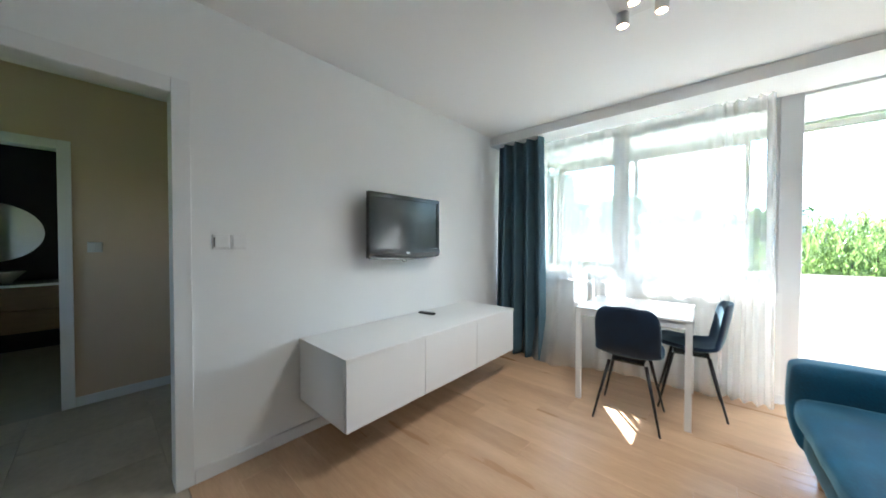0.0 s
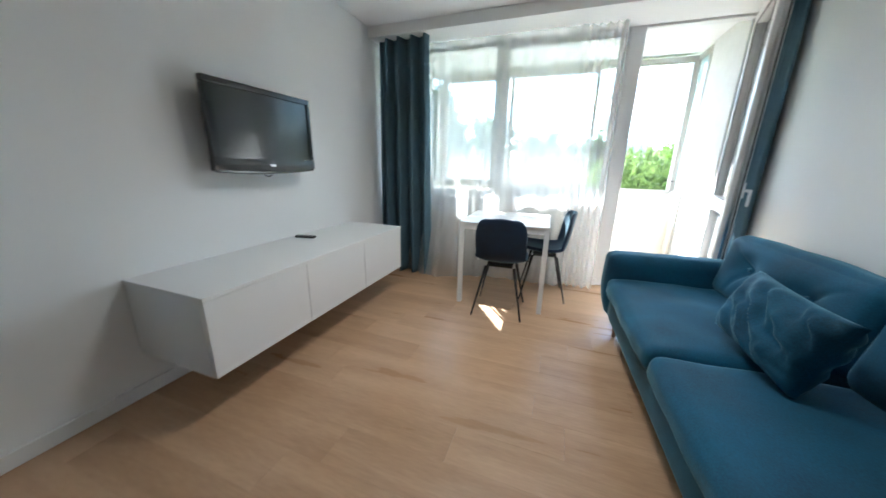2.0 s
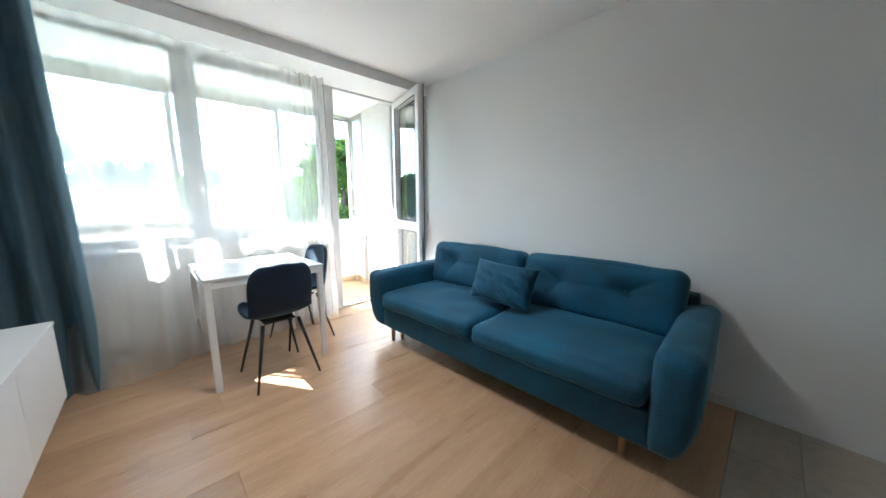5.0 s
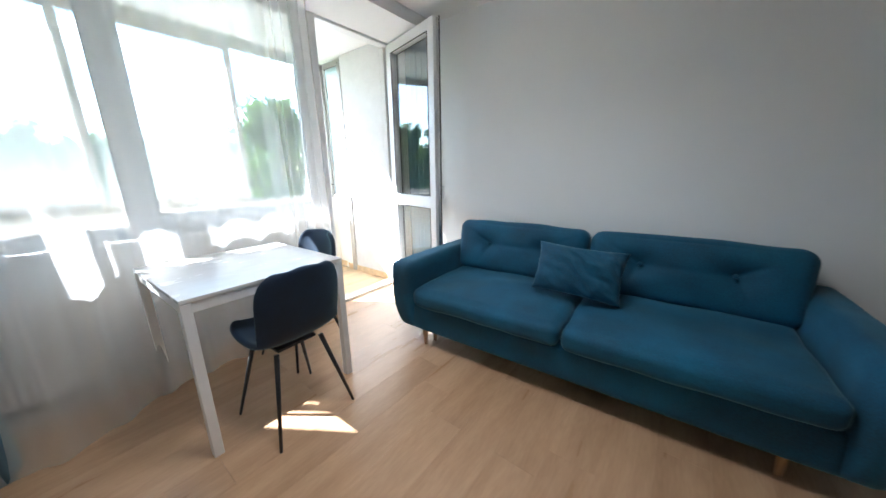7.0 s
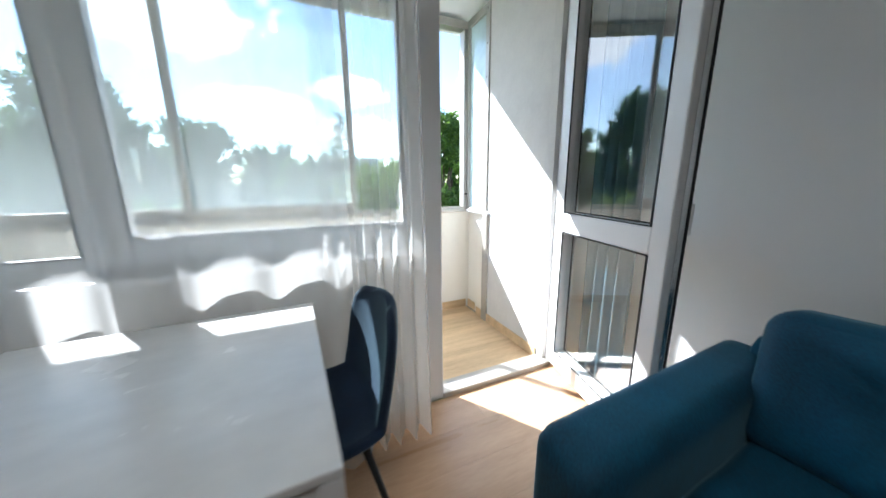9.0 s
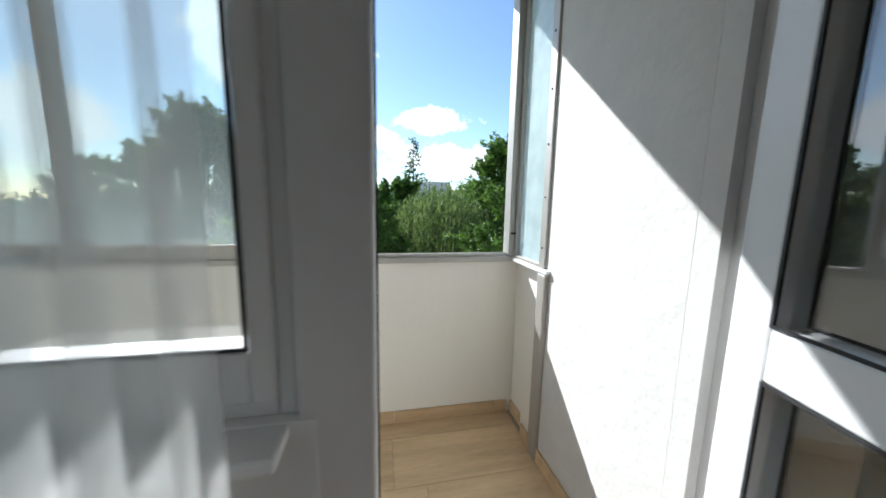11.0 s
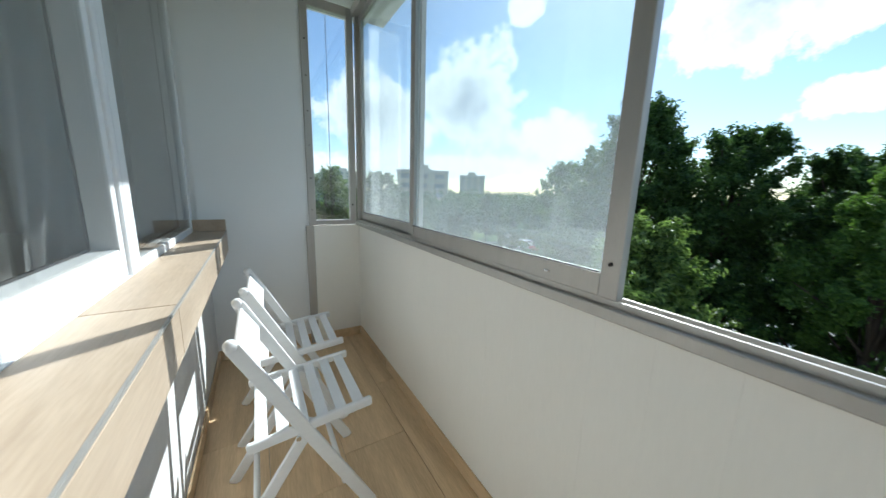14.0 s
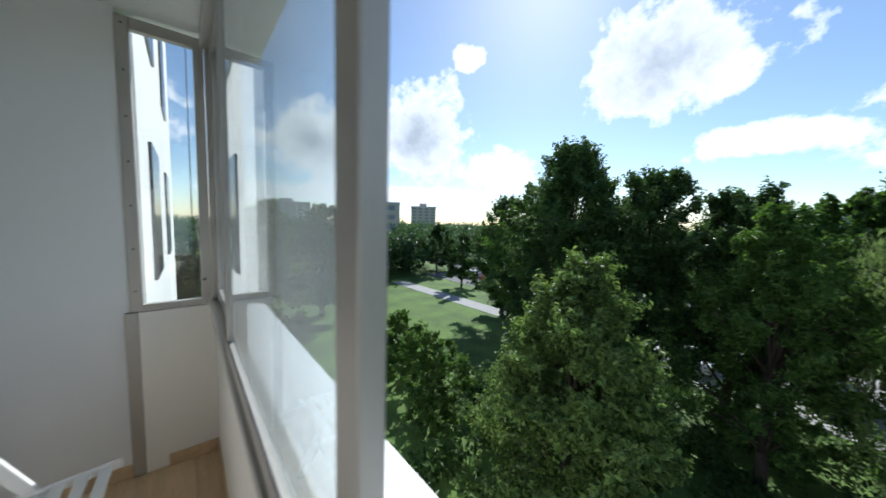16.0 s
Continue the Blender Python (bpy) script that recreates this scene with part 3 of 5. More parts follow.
# tiled shelf outside the window
shelf = thing("outer_shelf", (1.3, 3.64, 0.75), "wood-look tiled shelf below the window on the balcony side", "shelf", **SHELL)
SX0, SX1, SY1, SZ = BX0 + 0.001, 2.484, 3.635, 0.914
part("core", box(SX0, YW1 + 0.0005, SZ - 0.135, SX1 - 0.012, SY1 - 0.012, SZ - 0.012), GROUT, shelf)
for i in range(2):
    xa, xb = (SX0, 1.70) if i == 0 else (1.703, SX1)
    part("tile", box(xa, 3.46, SZ - 0.0115, xb, SY1, SZ, 0.002), SILLWOOD, shelf)
    part("tile", box(xa, SY1 - 0.0115, SZ - 0.137, xb, SY1 - 0.0005, SZ - 0.012, 0.002), SILLWOOD, shelf)
part("tile", box(SX1 - 0.0115, YW1 + 0.001, SZ - 0.137, SX1 - 0.0005, SY1 - 0.012, SZ - 0.012, 0.002), SILLWOOD, shelf)
part("edge_trim", box(SX0, SY1 - 0.003, SZ - 0.006, SX1, SY1 + 0.002, SZ + 0.001), ALU, shelf, "grey metal edge trim")
part("upstand", box(SX0 + 0.0005, 3.46, SZ + 0.0005, SX0 + 0.012, SY1 - 0.002, SZ + 0.075, 0.002), SILLWOOD, shelf)
solo("wall_under_shelf", box(BX0, YW1 + 0.0005, 0.0, 2.44, YW1 + 0.03, SZ - 0.138), PLASTER, "white plastered wall under the shelf", "wall", **SHELL)


# ---- living room ----
def media_cabinet(k):
    y0 = 0.63 + k * 0.602
    y1 = y0 + 0.60
    c = thing("media_cabinet", (0.29, (y0 + y1) / 2, 0.245), "white wall-hung media cabinet with a flat push-open door", "cabinet", "media cabinets under the television")
    part("body", box(0.001, y0, 0.245, 0.556, y1, 0.632, 0.002), WHITE_LACQUER, c)
    part("door", box(0.5585, y0 + 0.0015, 0.246, 0.578, y1 - 0.0015, 0.631, 0.002), WHITE_LACQUER, c)


for k in range(3):
    media_cabinet(k)
solo("cabinet_top", box(0.001, 0.628, 0.633, 0.582, 2.438, 0.652, 0.002), WHITE_LACQUER, "white top panel across the wall-hung cabinets", "worktop")

remote = thing("remote_control", (0.135, 1.69, 0.653), "black plastic remote control lying on the cabinet", "remote control")
part("body", box(0.055, 1.667, 0.653, 0.215, 1.713, 0.671, 0.006, 3), BLACK_PLASTIC, remote)
for i in range(5):
    for j in range(3):
        part("button", box(0.075 + i * 0.025, 1.673 + j * 0.012, 0.6705, 0.088 + i * 0.025, 1.681 + j * 0.012, 0.673, 0.001, 1), SILVER, remote)
remote.rotation_euler = (0, 0, radians(10))

tv = thing("television", (0.1, 1.455, 1.16), "black flat television on a wall bracket with a glossy chin", "television")
TY0, TY1, TZ0, TZ1 = 1.072, 1.835, 1.165, 1.668
part("back", box(0.055, TY0 + 0.04, TZ0 + 0.05, 0.112, TY1 - 0.04, TZ1 - 0.03, 0.02, 3), BLACK_PLASTIC, tv)
part("bezel", box(0.1125, TY0, TZ1 - 0.035, 0.152, TY1, TZ1, 0.006, 3), BLACK_PLASTIC, tv)
part("bezel", box(0.1125, TY0, TZ0 + 0.075, 0.152, TY0 + 0.032, TZ1 - 0.036, 0.006, 3), BLACK_PLASTIC, tv)
part("bezel", box(0.1125, TY1 - 0.032, TZ0 + 0.075, 0.152, TY1, TZ1 - 0.036, 0.006, 3), BLACK_PLASTIC, tv)
part("screen", box(0.1125, TY0 + 0.0325, TZ0 + 0.0755, 0.143, TY1 - 0.0325, TZ1 - 0.0365), SCREEN, tv)
# the chin bows downwards in the middle
bm = bmesh.new()
N = 24
rows = []
for i in range(N + 1):
    u = i / N
    y = TY0 + u * (TY1 - TY0)
    dip = 0.016 * (1 - (2 * u - 1) ** 2)
    rows.append([bm.verts.new((x, y, z)) for x, z in ((0.1125, TZ0 + 0.074), (0.152, TZ0 + 0.074), (0.155, TZ0 + 0.04), (0.150, TZ0 + 0.012 - dip), (0.1125, TZ0 + 0.004 - dip))])
for a, b in zip(rows, rows[1:]):
    for j in range(5):
        bm.faces.new((a[j], b[j], b[(j + 1) % 5], a[(j + 1) % 5]))
bm.faces.new(rows[0])
bm.faces.new(rows[-1][::-1])
bmesh.ops.recalc_face_normals(bm, faces=bm.faces)
part("chin", bm, BLACK_PLASTIC, tv, "glossy bowed chin")
bm = bmesh.new()
rows = []
for i in range(N + 1):
    u = i / N
    y = TY0 + 0.012 + u * (TY1 - TY0 - 0.024)
    dip = 0.016 * (1 - (2 * u - 1) ** 2)
    rows.append([bm.verts.new((x, y, z)) for x, z in ((0.13, TZ0 + 0.012 - dip), (0.1525, TZ0 + 0.014 - dip), (0.1525, TZ0 + 0.002 - dip), (0.13, TZ0 - 0.004 - dip))])
for a, b in zip(rows, rows[1:]):
    for j in range(4):
        bm.faces.new((a[j], b[j], b[(j + 1) % 4], a[(j + 1) % 4]))
bm.faces.new(rows[0])
bm.faces.new(rows[-1][::-1])
bmesh.ops.recalc_face_normals(bm, faces=bm.faces)
part("lower_lip", bm, BLACK_PLASTIC, tv)
part("badge", box(0.1545, 1.435, TZ0 + 0.03, 0.1565, 1.475, TZ0 + 0.044, 0.001, 1), CHROME, tv, "small round badge on the chin")
br = part("wall_bracket", box(0.001, 1.30, 1.30, 0.02, 1.61, 1.55, 0.003), BLACK_METAL, tv)
part("hook", box(0.02, 1.32, TZ1 - 0.05, 0.07, 1.345, TZ1 + 0.016, 0.003), BLACK_METAL, br)
part("hook", box(0.02, 1.565, TZ1 - 0.05, 0.07, 1.59, TZ1 + 0.016, 0.003), BLACK_METAL, br)
part("bracket_arm", box(0.021, 1.40, 1.36, 0.0545, 1.51, 1.50, 0.004), BLACK_METAL, br)
# a loop of cable under the set
bm = bmesh.new()
pts = [Vector((0.09, 1.43 + 0.035 * (1 - math.cos(math.pi * i / 10)), TZ0 - 0.006 - 0.03 * math.sin(math.pi * i / 10))) for i in range(11)]
for a, b in zip(pts, pts[1:]):
    rod(a, b, 0.004, n=6, bm=bm)
part("cable", bm, BLACK_PLASTIC, tv)

sw = thing("light_switch", (0.006, 0.245, 1.245), "white double light switch and dimmer on the wall", "switch")
for y0 in (0.165, 0.2475):
    part("plate", box(0.0, y0, 1.245, 0.009, y0 + 0.082, 1.327, 0.003), PVC, sw)
    part("rocker", box(0.0092, y0 + 0.010, 1.255, 0.014, y0 + 0.072, 1.317, 0.002), PVC, sw)
part("slot", box(0.0092, 0.1695, 1.262, 0.0105, 0.1735, 1.310), GASKET, sw, "dark slot")
hs = thing("light_switch", (HX + 0.006, -0.27, 1.2), "white double light switch on the hall wall", "switch")
part("plate", box(HX + 0.0005, -0.312, 1.205, HX + 0.009, -0.23, 1.287, 0.003), PVC, hs)
part("rocker", box(HX + 0.0092, -0.304, 1.213, HX + 0.013, -0.2715, 1.279, 0.002), PVC, hs)
part("rocker", box(HX + 0.0092, -0.2705, 1.213, HX + 0.013, -0.238, 1.279, 0.002), PVC, hs)
sk = thing("wall_socket", (XR - 0.006, 0.30, 0.28), "white wall socket beside the sofa arm", "socket")
part("plate", box(XR - 0.009, 0.17, 0.33, XR, 0.25, 0.41, 0.003), PVC, sk)
part("plug", rod((XR - 0.009, 0.21, 0.37), (XR - 0.05, 0.21, 0.37), 0.019), PVC, sk)

# ceiling spot cluster
lamp = thing("ceiling_light", (1.72, 1.62, CEILING_Z), "white ceiling light with small tube spots", "ceiling light")
part("canopy", box(1.61, 1.465, CEILING_Z - 0.02, 1.875, 1.715, CEILING_Z - 0.0005, 0.006), WHITE_METAL, lamp)
for x, y in ((1.655, 1.665), (1.83, 1.668), (1.735, 1.51)):
    bm = rod((x, y, CEILING_Z - 0.0205), (x, y, CEILING_Z - 0.085), 0.03, n=24)
    sp = part("spot", bm, WHITE_METAL, lamp)
    spot = new("spot_light", bpy.data.lights.new("spot_light", "SPOT"))
    spot.data.energy, spot.data.spot_size, spot.data.spot_blend, spot.data.color, spot.data.shadow_soft_size = LAMP_WATTS, radians(150), 1.0, (1.0, 0.94, 0.86), 0.28
    spot.location = (x, y, CEILING_Z - 0.095)
    part("lamp", rod((x, y, CEILING_Z - 0.0852), (x, y, CEILING_Z - 0.0875), 0.022, n=20), BULB, sp, "glowing warm lamp")

# ---- sofa ----
sofa = thing("sofa", (2.88, 1.4, 0), "teal velvet sofa with two seat cushions on tapered oak legs", "sofa")
FX, BXS = 2.372, 3.345
SY0, SYE = 0.15, 2.508
part("base", soft((FX + BXS) / 2 + 0.02, (SY0 + SYE) / 2, 0.23, (BXS - FX) / 2 - 0.02, (SYE - SY0) / 2 - 0.08, 0.10, 0.03, 10), VELVET, sofa, smooth=True)
part("back_frame", soft(3.29, (SY0 + SYE) / 2, 0.42, 0.075, (SYE - SY0) / 2 - 0.10, 0.27, 0.04, 10), VELVET, sofa, smooth=True)


def arm(y_in, y_out):
    """An arm whose outer side curves in towards the floor, its front rounded."""
    bm = soft((FX + BXS) / 2, (y_in + y_out) / 2, 0.378, (BXS - FX) / 2, abs(y_out - y_in) / 2, 0.247, 0.052, 16, crown=(0.012, 0.006, 0.006))
    s = 1 if y_out > y_in else -1
    for v in bm.verts:
        k = max(0, (0.40 - v.co.z) / 0.25)
        v.co.y -= s * 0.055 * k * k * max(0, min(1, (v.co.y - y_in) / (y_out - y_in)))
        v.co.x += 0.03 * k * k * max(0, 1 - (v.co.x - FX) / 0.3)
        v.co += Vector((0, 0, 1)) * 0.004 * noise.noise(v.co * 6)
    part("arm", bm, VELVET, sofa, smooth=True)


arm(2.32, SYE)
arm(0.328, SY0)
MID = 1.318
for y0, y1, sd in ((0.332, MID - 0.004, 1.0), (MID + 0.004, 2.315, 5.0)):
    bm = soft((FX + 3.14) / 2 - 0.005, (y0 + y1) / 2, 0.392, (3.14 - FX) / 2, (y1 - y0) / 2, 0.068, 0.05, 34, crown=(0.012, 0.0, 0.022), rumple=0.010, scale=5.0, seed=sd)
    part("seat_cushion", bm, VELVET, sofa, smooth=True)
for y0, y1, sd in ((0.30, MID + 0.014, 2.0), (MID + 0.022, 2.345, 7.0)):
    bm = soft(0, 0, 0, 0.10, (y1 - y0) / 2, 0.205, 0.07, 54, crown=(0.03, 0.0, 0.012), rumple=0.007, scale=4.5, seed=sd)
    w = (y1 - y0) / 2
    for v in bm.verts:
        if v.co.x < 0:
            for q in (-0.42, 0.42):
                d2 = ((v.co.y - q * w) / 0.10) ** 2 + ((v.co.z - 0.03) / 0.07) ** 2
                v.co.x += 0.05 * math.exp(-d2)
                # creases run down and inwards from each button
                cr = ((v.co.y - q * w + (v.co.z - 0.03) * 0.5 * (1 if q > 0 else -1)) / 0.018) ** 2
                if v.co.z < 0.03:
                    v.co.x += 0.022 * math.exp(-cr) * max(0, 1 - (0.03 - v.co.z) / 0.2)
                # a shorter one runs up and outwards
                up = ((v.co.y - q * w - (v.co.z - 0.03) * 1.6 * (1 if q > 0 else -1)) / 0.022) ** 2
                if v.co.z >= 0.03:
                    v.co.x += 0.018 * math.exp(-up) * max(0, 1 - (v.co.z - 0.03) / 0.12)
            v.co.x += 0.008 * math.exp(-((v.co.z - 0.03) / 0.02) ** 2) * max(0, 1 - abs(v.co.y) / (0.5 * w))
    bm.transform(pose(3.125, (y0 + y1) / 2, 0.63, 0, 10, 0))
    bc = part("back_cushion", bm, VELVET, sofa, smooth=True)
    for q in (-0.42, 0.42):
        b = bmesh.new()
        bmesh.ops.create_uvsphere(b, u_segments=12, v_segments=8, radius=0.013)
        bmesh.ops.scale(b, vec=(0.5, 1, 1), verts=b.verts)
        b.transform(pose(3.125, (y0 + y1) / 2, 0.63, 0, 10, 0) @ pose(-0.087, q * w, 0.03))
        part("button", b, VELVET, bc, smooth=True)
for x, y in ((2.47, 2.27), (2.50, 0.43), (3.22, 2.25), (3.22, 0.43), (2.55, 2.24)):
    part("leg", rod((x, y, 0.0), (x, y, 0.175), 0.013, 0.024, 16), LEGWOOD, sofa, "tapered oak leg", smooth=True)


sofa.matrix_world = Matrix.Translation((2.925, 1.36, 0)) @ pose(0, 0, 0, 0, 0, 2.6) @ Matrix.Translation((0, 0.04, 0))


def throw_pillow():
    """A soft rectangular pillow, thin at its seams, with pulled corners and diagonal folds."""
    bm = bmesh.new()
    bmesh.ops.create_cube(bm, size=2.0)
    bmesh.ops.subdivide_edges(bm, edges=bm.edges[:], cuts=40, use_grid_fill=True)
    for v in bm.verts:
        u, w, s = v.co.x, v.co.y, v.co.z
        edge = (1 - abs(u) ** 3.0) * (1 - abs(w) ** 3.0)
        t = 0.012 + 0.085 * max(0, edge) ** 0.55
        fold = (0.018 * math.sin(12 * (u + 0.75 * w) + 3 * noise.noise(Vector((u * 2, w * 2, 0)))) + 0.006 * math.sin(23 * (u + 0.5 * w) + 4 * noise.noise(Vector((u * 3, w * 3, 5))))) * max(0, 0.7 + 0.5 * u) * max(0, edge) ** 0.5
        pinch = 1 - 0.07 * (1 - abs(w) ** 2) * abs(u) ** 6
        pinch2 = 1 - 0.08 * (1 - abs(u) ** 2) * abs(w) ** 6
        v.co = Vector((0.25 * u * pinch, 0.152 * w * pinch2, s * t + fold + 0.006 * noise.noise(Vector((u * 3, w * 3, s)))))
    return bm


pillow = solo("throw_pillow", throw_pillow(), VELVET, "teal velvet lumbar pillow leaning on the sofa back", "pillow", smooth=True)
pillow.matrix_world = pose(2.93, 1.334, 0.605, 70, 0, -87) @ pose(0, 0, 0, 0, 0, -2)

# ---- table and dining chairs ----
table = thing("dining_table", (0, 0, 0), "square white dining table with a pale marble-look top", "table")
MARBLE = material("pale_marble_laminate", (0.70, 0.70, 0.69), 0.25, vary=0.03, scale=4.5, fine=14, bump=0.0, stretch=(1, 1.5, 1), second=(0.79, 0.79, 0.78))
part("tabletop", box(-0.377, -0.377, 0.742, 0.377, 0.377, 0.76, 0.003), MARBLE, table, "pale marble-look tabletop")
for sx in (-1, 1):
    part("apron", box(sx * 0.357 - 0.012, -0.337, 0.695, sx * 0.357 + 0.012, 0.337, 0.7415, 0.002), WHITE_METAL, table)
    part("apron", box(-0.345, sx * 0.357 - 0.012, 0.695, 0.345, sx * 0.357 + 0.012, 0.7415, 0.002), WHITE_METAL, table)
    for sy in (-1, 1):
        part("leg", box(sx * 0.357 - 0.0195, sy * 0.357 - 0.0195, 0.0, sx * 0.357 + 0.0195, sy * 0.357 + 0.0195, 0.7412, 0.003), WHITE_METAL, table)
table.matrix_world = pose(1.548, 2.772, 0, 0, 0, 1.8)


def dining_chair(m):
    """A moulded velvet shell on four splayed black legs; it faces +y."""
    c = thing("dining_chair", (0, 0, 0), "navy velvet shell chair on slim black steel legs", "chair", "chairs at the dining table")
    prof = [(0.215, 0.465), (0.20, 0.475), (0.12, 0.465), (0.02, 0.452), (-0.08, 0.452), (-0.155, 0.472), (-0.195, 0.526), (-0.212, 0.60), (-0.225, 0.685), (-0.238, 0.765), (-0.248, 0.822), (-0.252, 0.843)]
    half = [0.15, 0.185, 0.215, 0.222, 0.22, 0.212, 0.208, 0.21, 0.212, 0.205, 0.175, 0.12]
    bm = bmesh.new()
    cols, rows = 14, []
    for (y, z), w in zip(prof, half):
        row = []
        for i in range(cols + 1):
            u = 2 * i / cols - 1
            lift = 0.035 * abs(u) ** 3 if z < 0.5 else 0.0
            fwd = 0.05 * abs(u) ** 2.5 if z >= 0.5 else 0.0
            row.append(bm.verts.new((w * u, y + fwd, z + lift)))
        rows.append(row)
    for a, b in zip(rows, rows[1:]):
        for i in range(cols):
            bm.faces.new((a[i], a[i + 1], b[i + 1], b[i]))
    bmesh.ops.recalc_face_normals(bm, faces=bm.faces)
    # give the sheet its padded thickness
    bmesh.ops.solidify(bm, geom=bm.faces[:], thickness=0.03)
    bmesh.ops.recalc_face_normals(bm, faces=bm.faces)
    sh = part("shell", bm, NAVY, c, smooth=True)
    md = sh.modifiers.new("soft", "SUBSURF")
    md.levels = md.render_levels = 2
    part("under_frame", box(-0.10, -0.09, 0.412, 0.10, 0.11, 0.428, 0.004), BLACK_METAL, c)
    for sx in (-1, 1):
        for y0, y1 in ((0.115, 0.205), (-0.105, -0.205)):
            part("leg", rod((sx * 0.115, y0, 0.42), (sx * 0.205, y1, 0.0), 0.0125, 0.007), BLACK_METAL, c, smooth=True)
    c.matrix_world = m
    return c


dining_chair(pose(1.572, 2.392, 0, 0, 0, 3))
dining_chair(pose(1.90, 2.90, 0, 0, 0, 96))


# ---- curtains ----
def drape(x0, x1, y, z0, z1, folds, depth, seed, axis="x", flare=0.0, cols=None, rows=26, sway=0.01, billow=0.0):
    """Hanging cloth: folds that wander and deepen downwards."""
    bm = bmesh.new()
    cols = cols or int(folds * 14)
    grid = []
    for j in range(rows + 1):
        v = j / rows
        z = z1 + (z0 - z1) * v
        line = []
        for i in range(cols + 1):
            u = i / cols
            ph = u * folds * 2 * math.pi + 1.2 * noise.noise(Vector((u * folds * 0.5, v * 0.35, seed)))
            d = depth * (0.75 + 0.35 * v) * (math.sin(ph) + 0.3 * math.sin(2 * ph + seed))
            d += depth * 0.3 * noise.noise(Vector((u * folds * 0.7, v * 0.7, seed + 4)))
            # the hem stands out from the wall before the radiator
            d -= billow * v * v * (0.25 + math.exp(-(((x0 + (x1 - x0) * u) - 0.72) / 0.36) ** 2))
            mid = (x0 + x1) / 2
            a = x0 + (x1 - x0) * u
            a = mid + (a - mid) * (1 + flare * v) + sway * noise.noise(Vector((u * 6, v * 0.9, seed + 9)))
            line.append(bm.verts.new((a, y + d, z) if axis == "x" else (y + d, a, z)))
        grid.append(line)
    for a, b in zip(grid, grid[1:]):
        for i in range(cols):
            bm.faces.new((a[i], a[i + 1], b[i + 1], b[i]))
    return bm


def hang(name, bm, mat, label, thick, group=""):
    ob = solo(name, bm, mat, label, "curtain", group, smooth=True)
    md = ob.modifiers.new("cloth", "SOLIDIFY")
    md.thickness = thick
    return ob


hang("curtain", drape(0.06, 0.62, 3.0, 0.012, BEAM_Z - 0.002, 4.0, 0.062, 1.0, flare=0.12, cols=90), CURTAIN, "blue-grey floor-length curtain drawn aside at the window", 0.003, "blue-grey curtains")
hang("curtain", drape(2.95, 3.22, 3.385, 0.012, BEAM_Z - 0.002, 4.0, 0.024, 6.0, axis="y"), CURTAIN, "blue-grey floor-length curtain bunched against the wall", 0.003, "blue-grey curtains")
solo("sheer_curtain", drape(0.03, 2.06, 3.205, 0.012, BEAM_Z - 0.002, 10.0, 0.017, 2.0, cols=230, sway=0.03, billow=0.25), SHEER, "white sheer voile curtain hanging before the window", "curtain", "sheer curtains", smooth=True)
solo("sheer_curtain", drape(1.98, 2.372, 3.225, 0.015, BEAM_Z - 0.002, 6.0, 0.036, 3.0, cols=150, flare=0.10, billow=0.12), SHEER, "white sheer voile curtain gathered beside the balcony door", "curtain", "sheer curtains", smooth=True)

# ---- radiator ----
rad = thing("radiator", (0.62, 3.305, 0.15), "white ribbed panel radiator under the window", "radiator")
part("panel", box(0.28, 3.275, 0.15, 0.98, 3.293, 0.69, 0.004), WHITE_METAL, rad)
part("panel", box(0.28, 3.34, 0.15, 0.98, 3.355, 0.69, 0.004), WHITE_METAL, rad)
for k in range(20):
    x = 0.30 + k * 0.0345
    part("rib", box(x, 3.267, 0.18, x + 0.018, 3.2755, 0.665, 0.004), WHITE_METAL, rad)
part("side_cover", box(0.981, 3.273, 0.16, 0.985, 3.36, 0.70), WHITE_METAL, rad)
part("side_cover", box(0.275, 3.273, 0.16, 0.279, 3.36, 0.70), WHITE_METAL, rad)
for k in range(28):
    part("grille_bar", box(0.285 + k * 0.0248, 3.294, 0.684, 0.293 + k * 0.0248, 3.3395, 0.690), WHITE_METAL, rad)
part("bracket", box(0.4, 3.356, 0.3, 0.44, 3.375, 0.6), WHITE_METAL, rad)
part("bracket", box(0.8, 3.356, 0.3, 0.84, 3.375, 0.6), WHITE_METAL, rad)

# ---- bathroom, seen through two doorways ----
van = thing("vanity_unit", (-3.8, -0.75, 0), "dark oak bathroom vanity unit with a pale top", "cabinet")
part("body", box(-4.099, -1.9, 0.3, -3.55, -0.45, 0.80, 0.004), BATHWOOD, van)
part("drawer_front", box(-3.549, -1.88, 0.31, -3.53, -0.46, 0.545, 0.003), BATHWOOD, van)
part("drawer_front", box(-3.549, -1.88, 0.555, -3.53, -0.46, 0.79, 0.003), BATHWOOD, van)
part("top", box(-4.099, -1.92, 0.801, -3.52, -0.43, 0.83, 0.004), CERAMIC, van)
bm = bmesh.new()
bmesh.ops.create_cone(bm, cap_ends=True, segments=40, radius1=0.14, radius2=0.22, depth=0.13)
bmesh.ops.scale(bm, vec=(0.8, 1.25, 1), verts=bm.verts)
bmesh.ops.translate(bm, vec=(-3.82, -1.08, 0.897), verts=bm.verts)
solo("wash_basin", bm, CERAMIC, "white oval countertop wash basin", "basin", smooth=False)
bm = bmesh.new()
bmesh.ops.create_cone(bm, cap_ends=True, segments=64, radius1=0.5, radius2=0.5, depth=0.02)
bm.transform(pose(-4.08, -1.12, 1.40) @ Matrix.Diagonal((1, 0.86, 0.70, 1)) @ pose(0, 0, 0, 0, 90, 0))
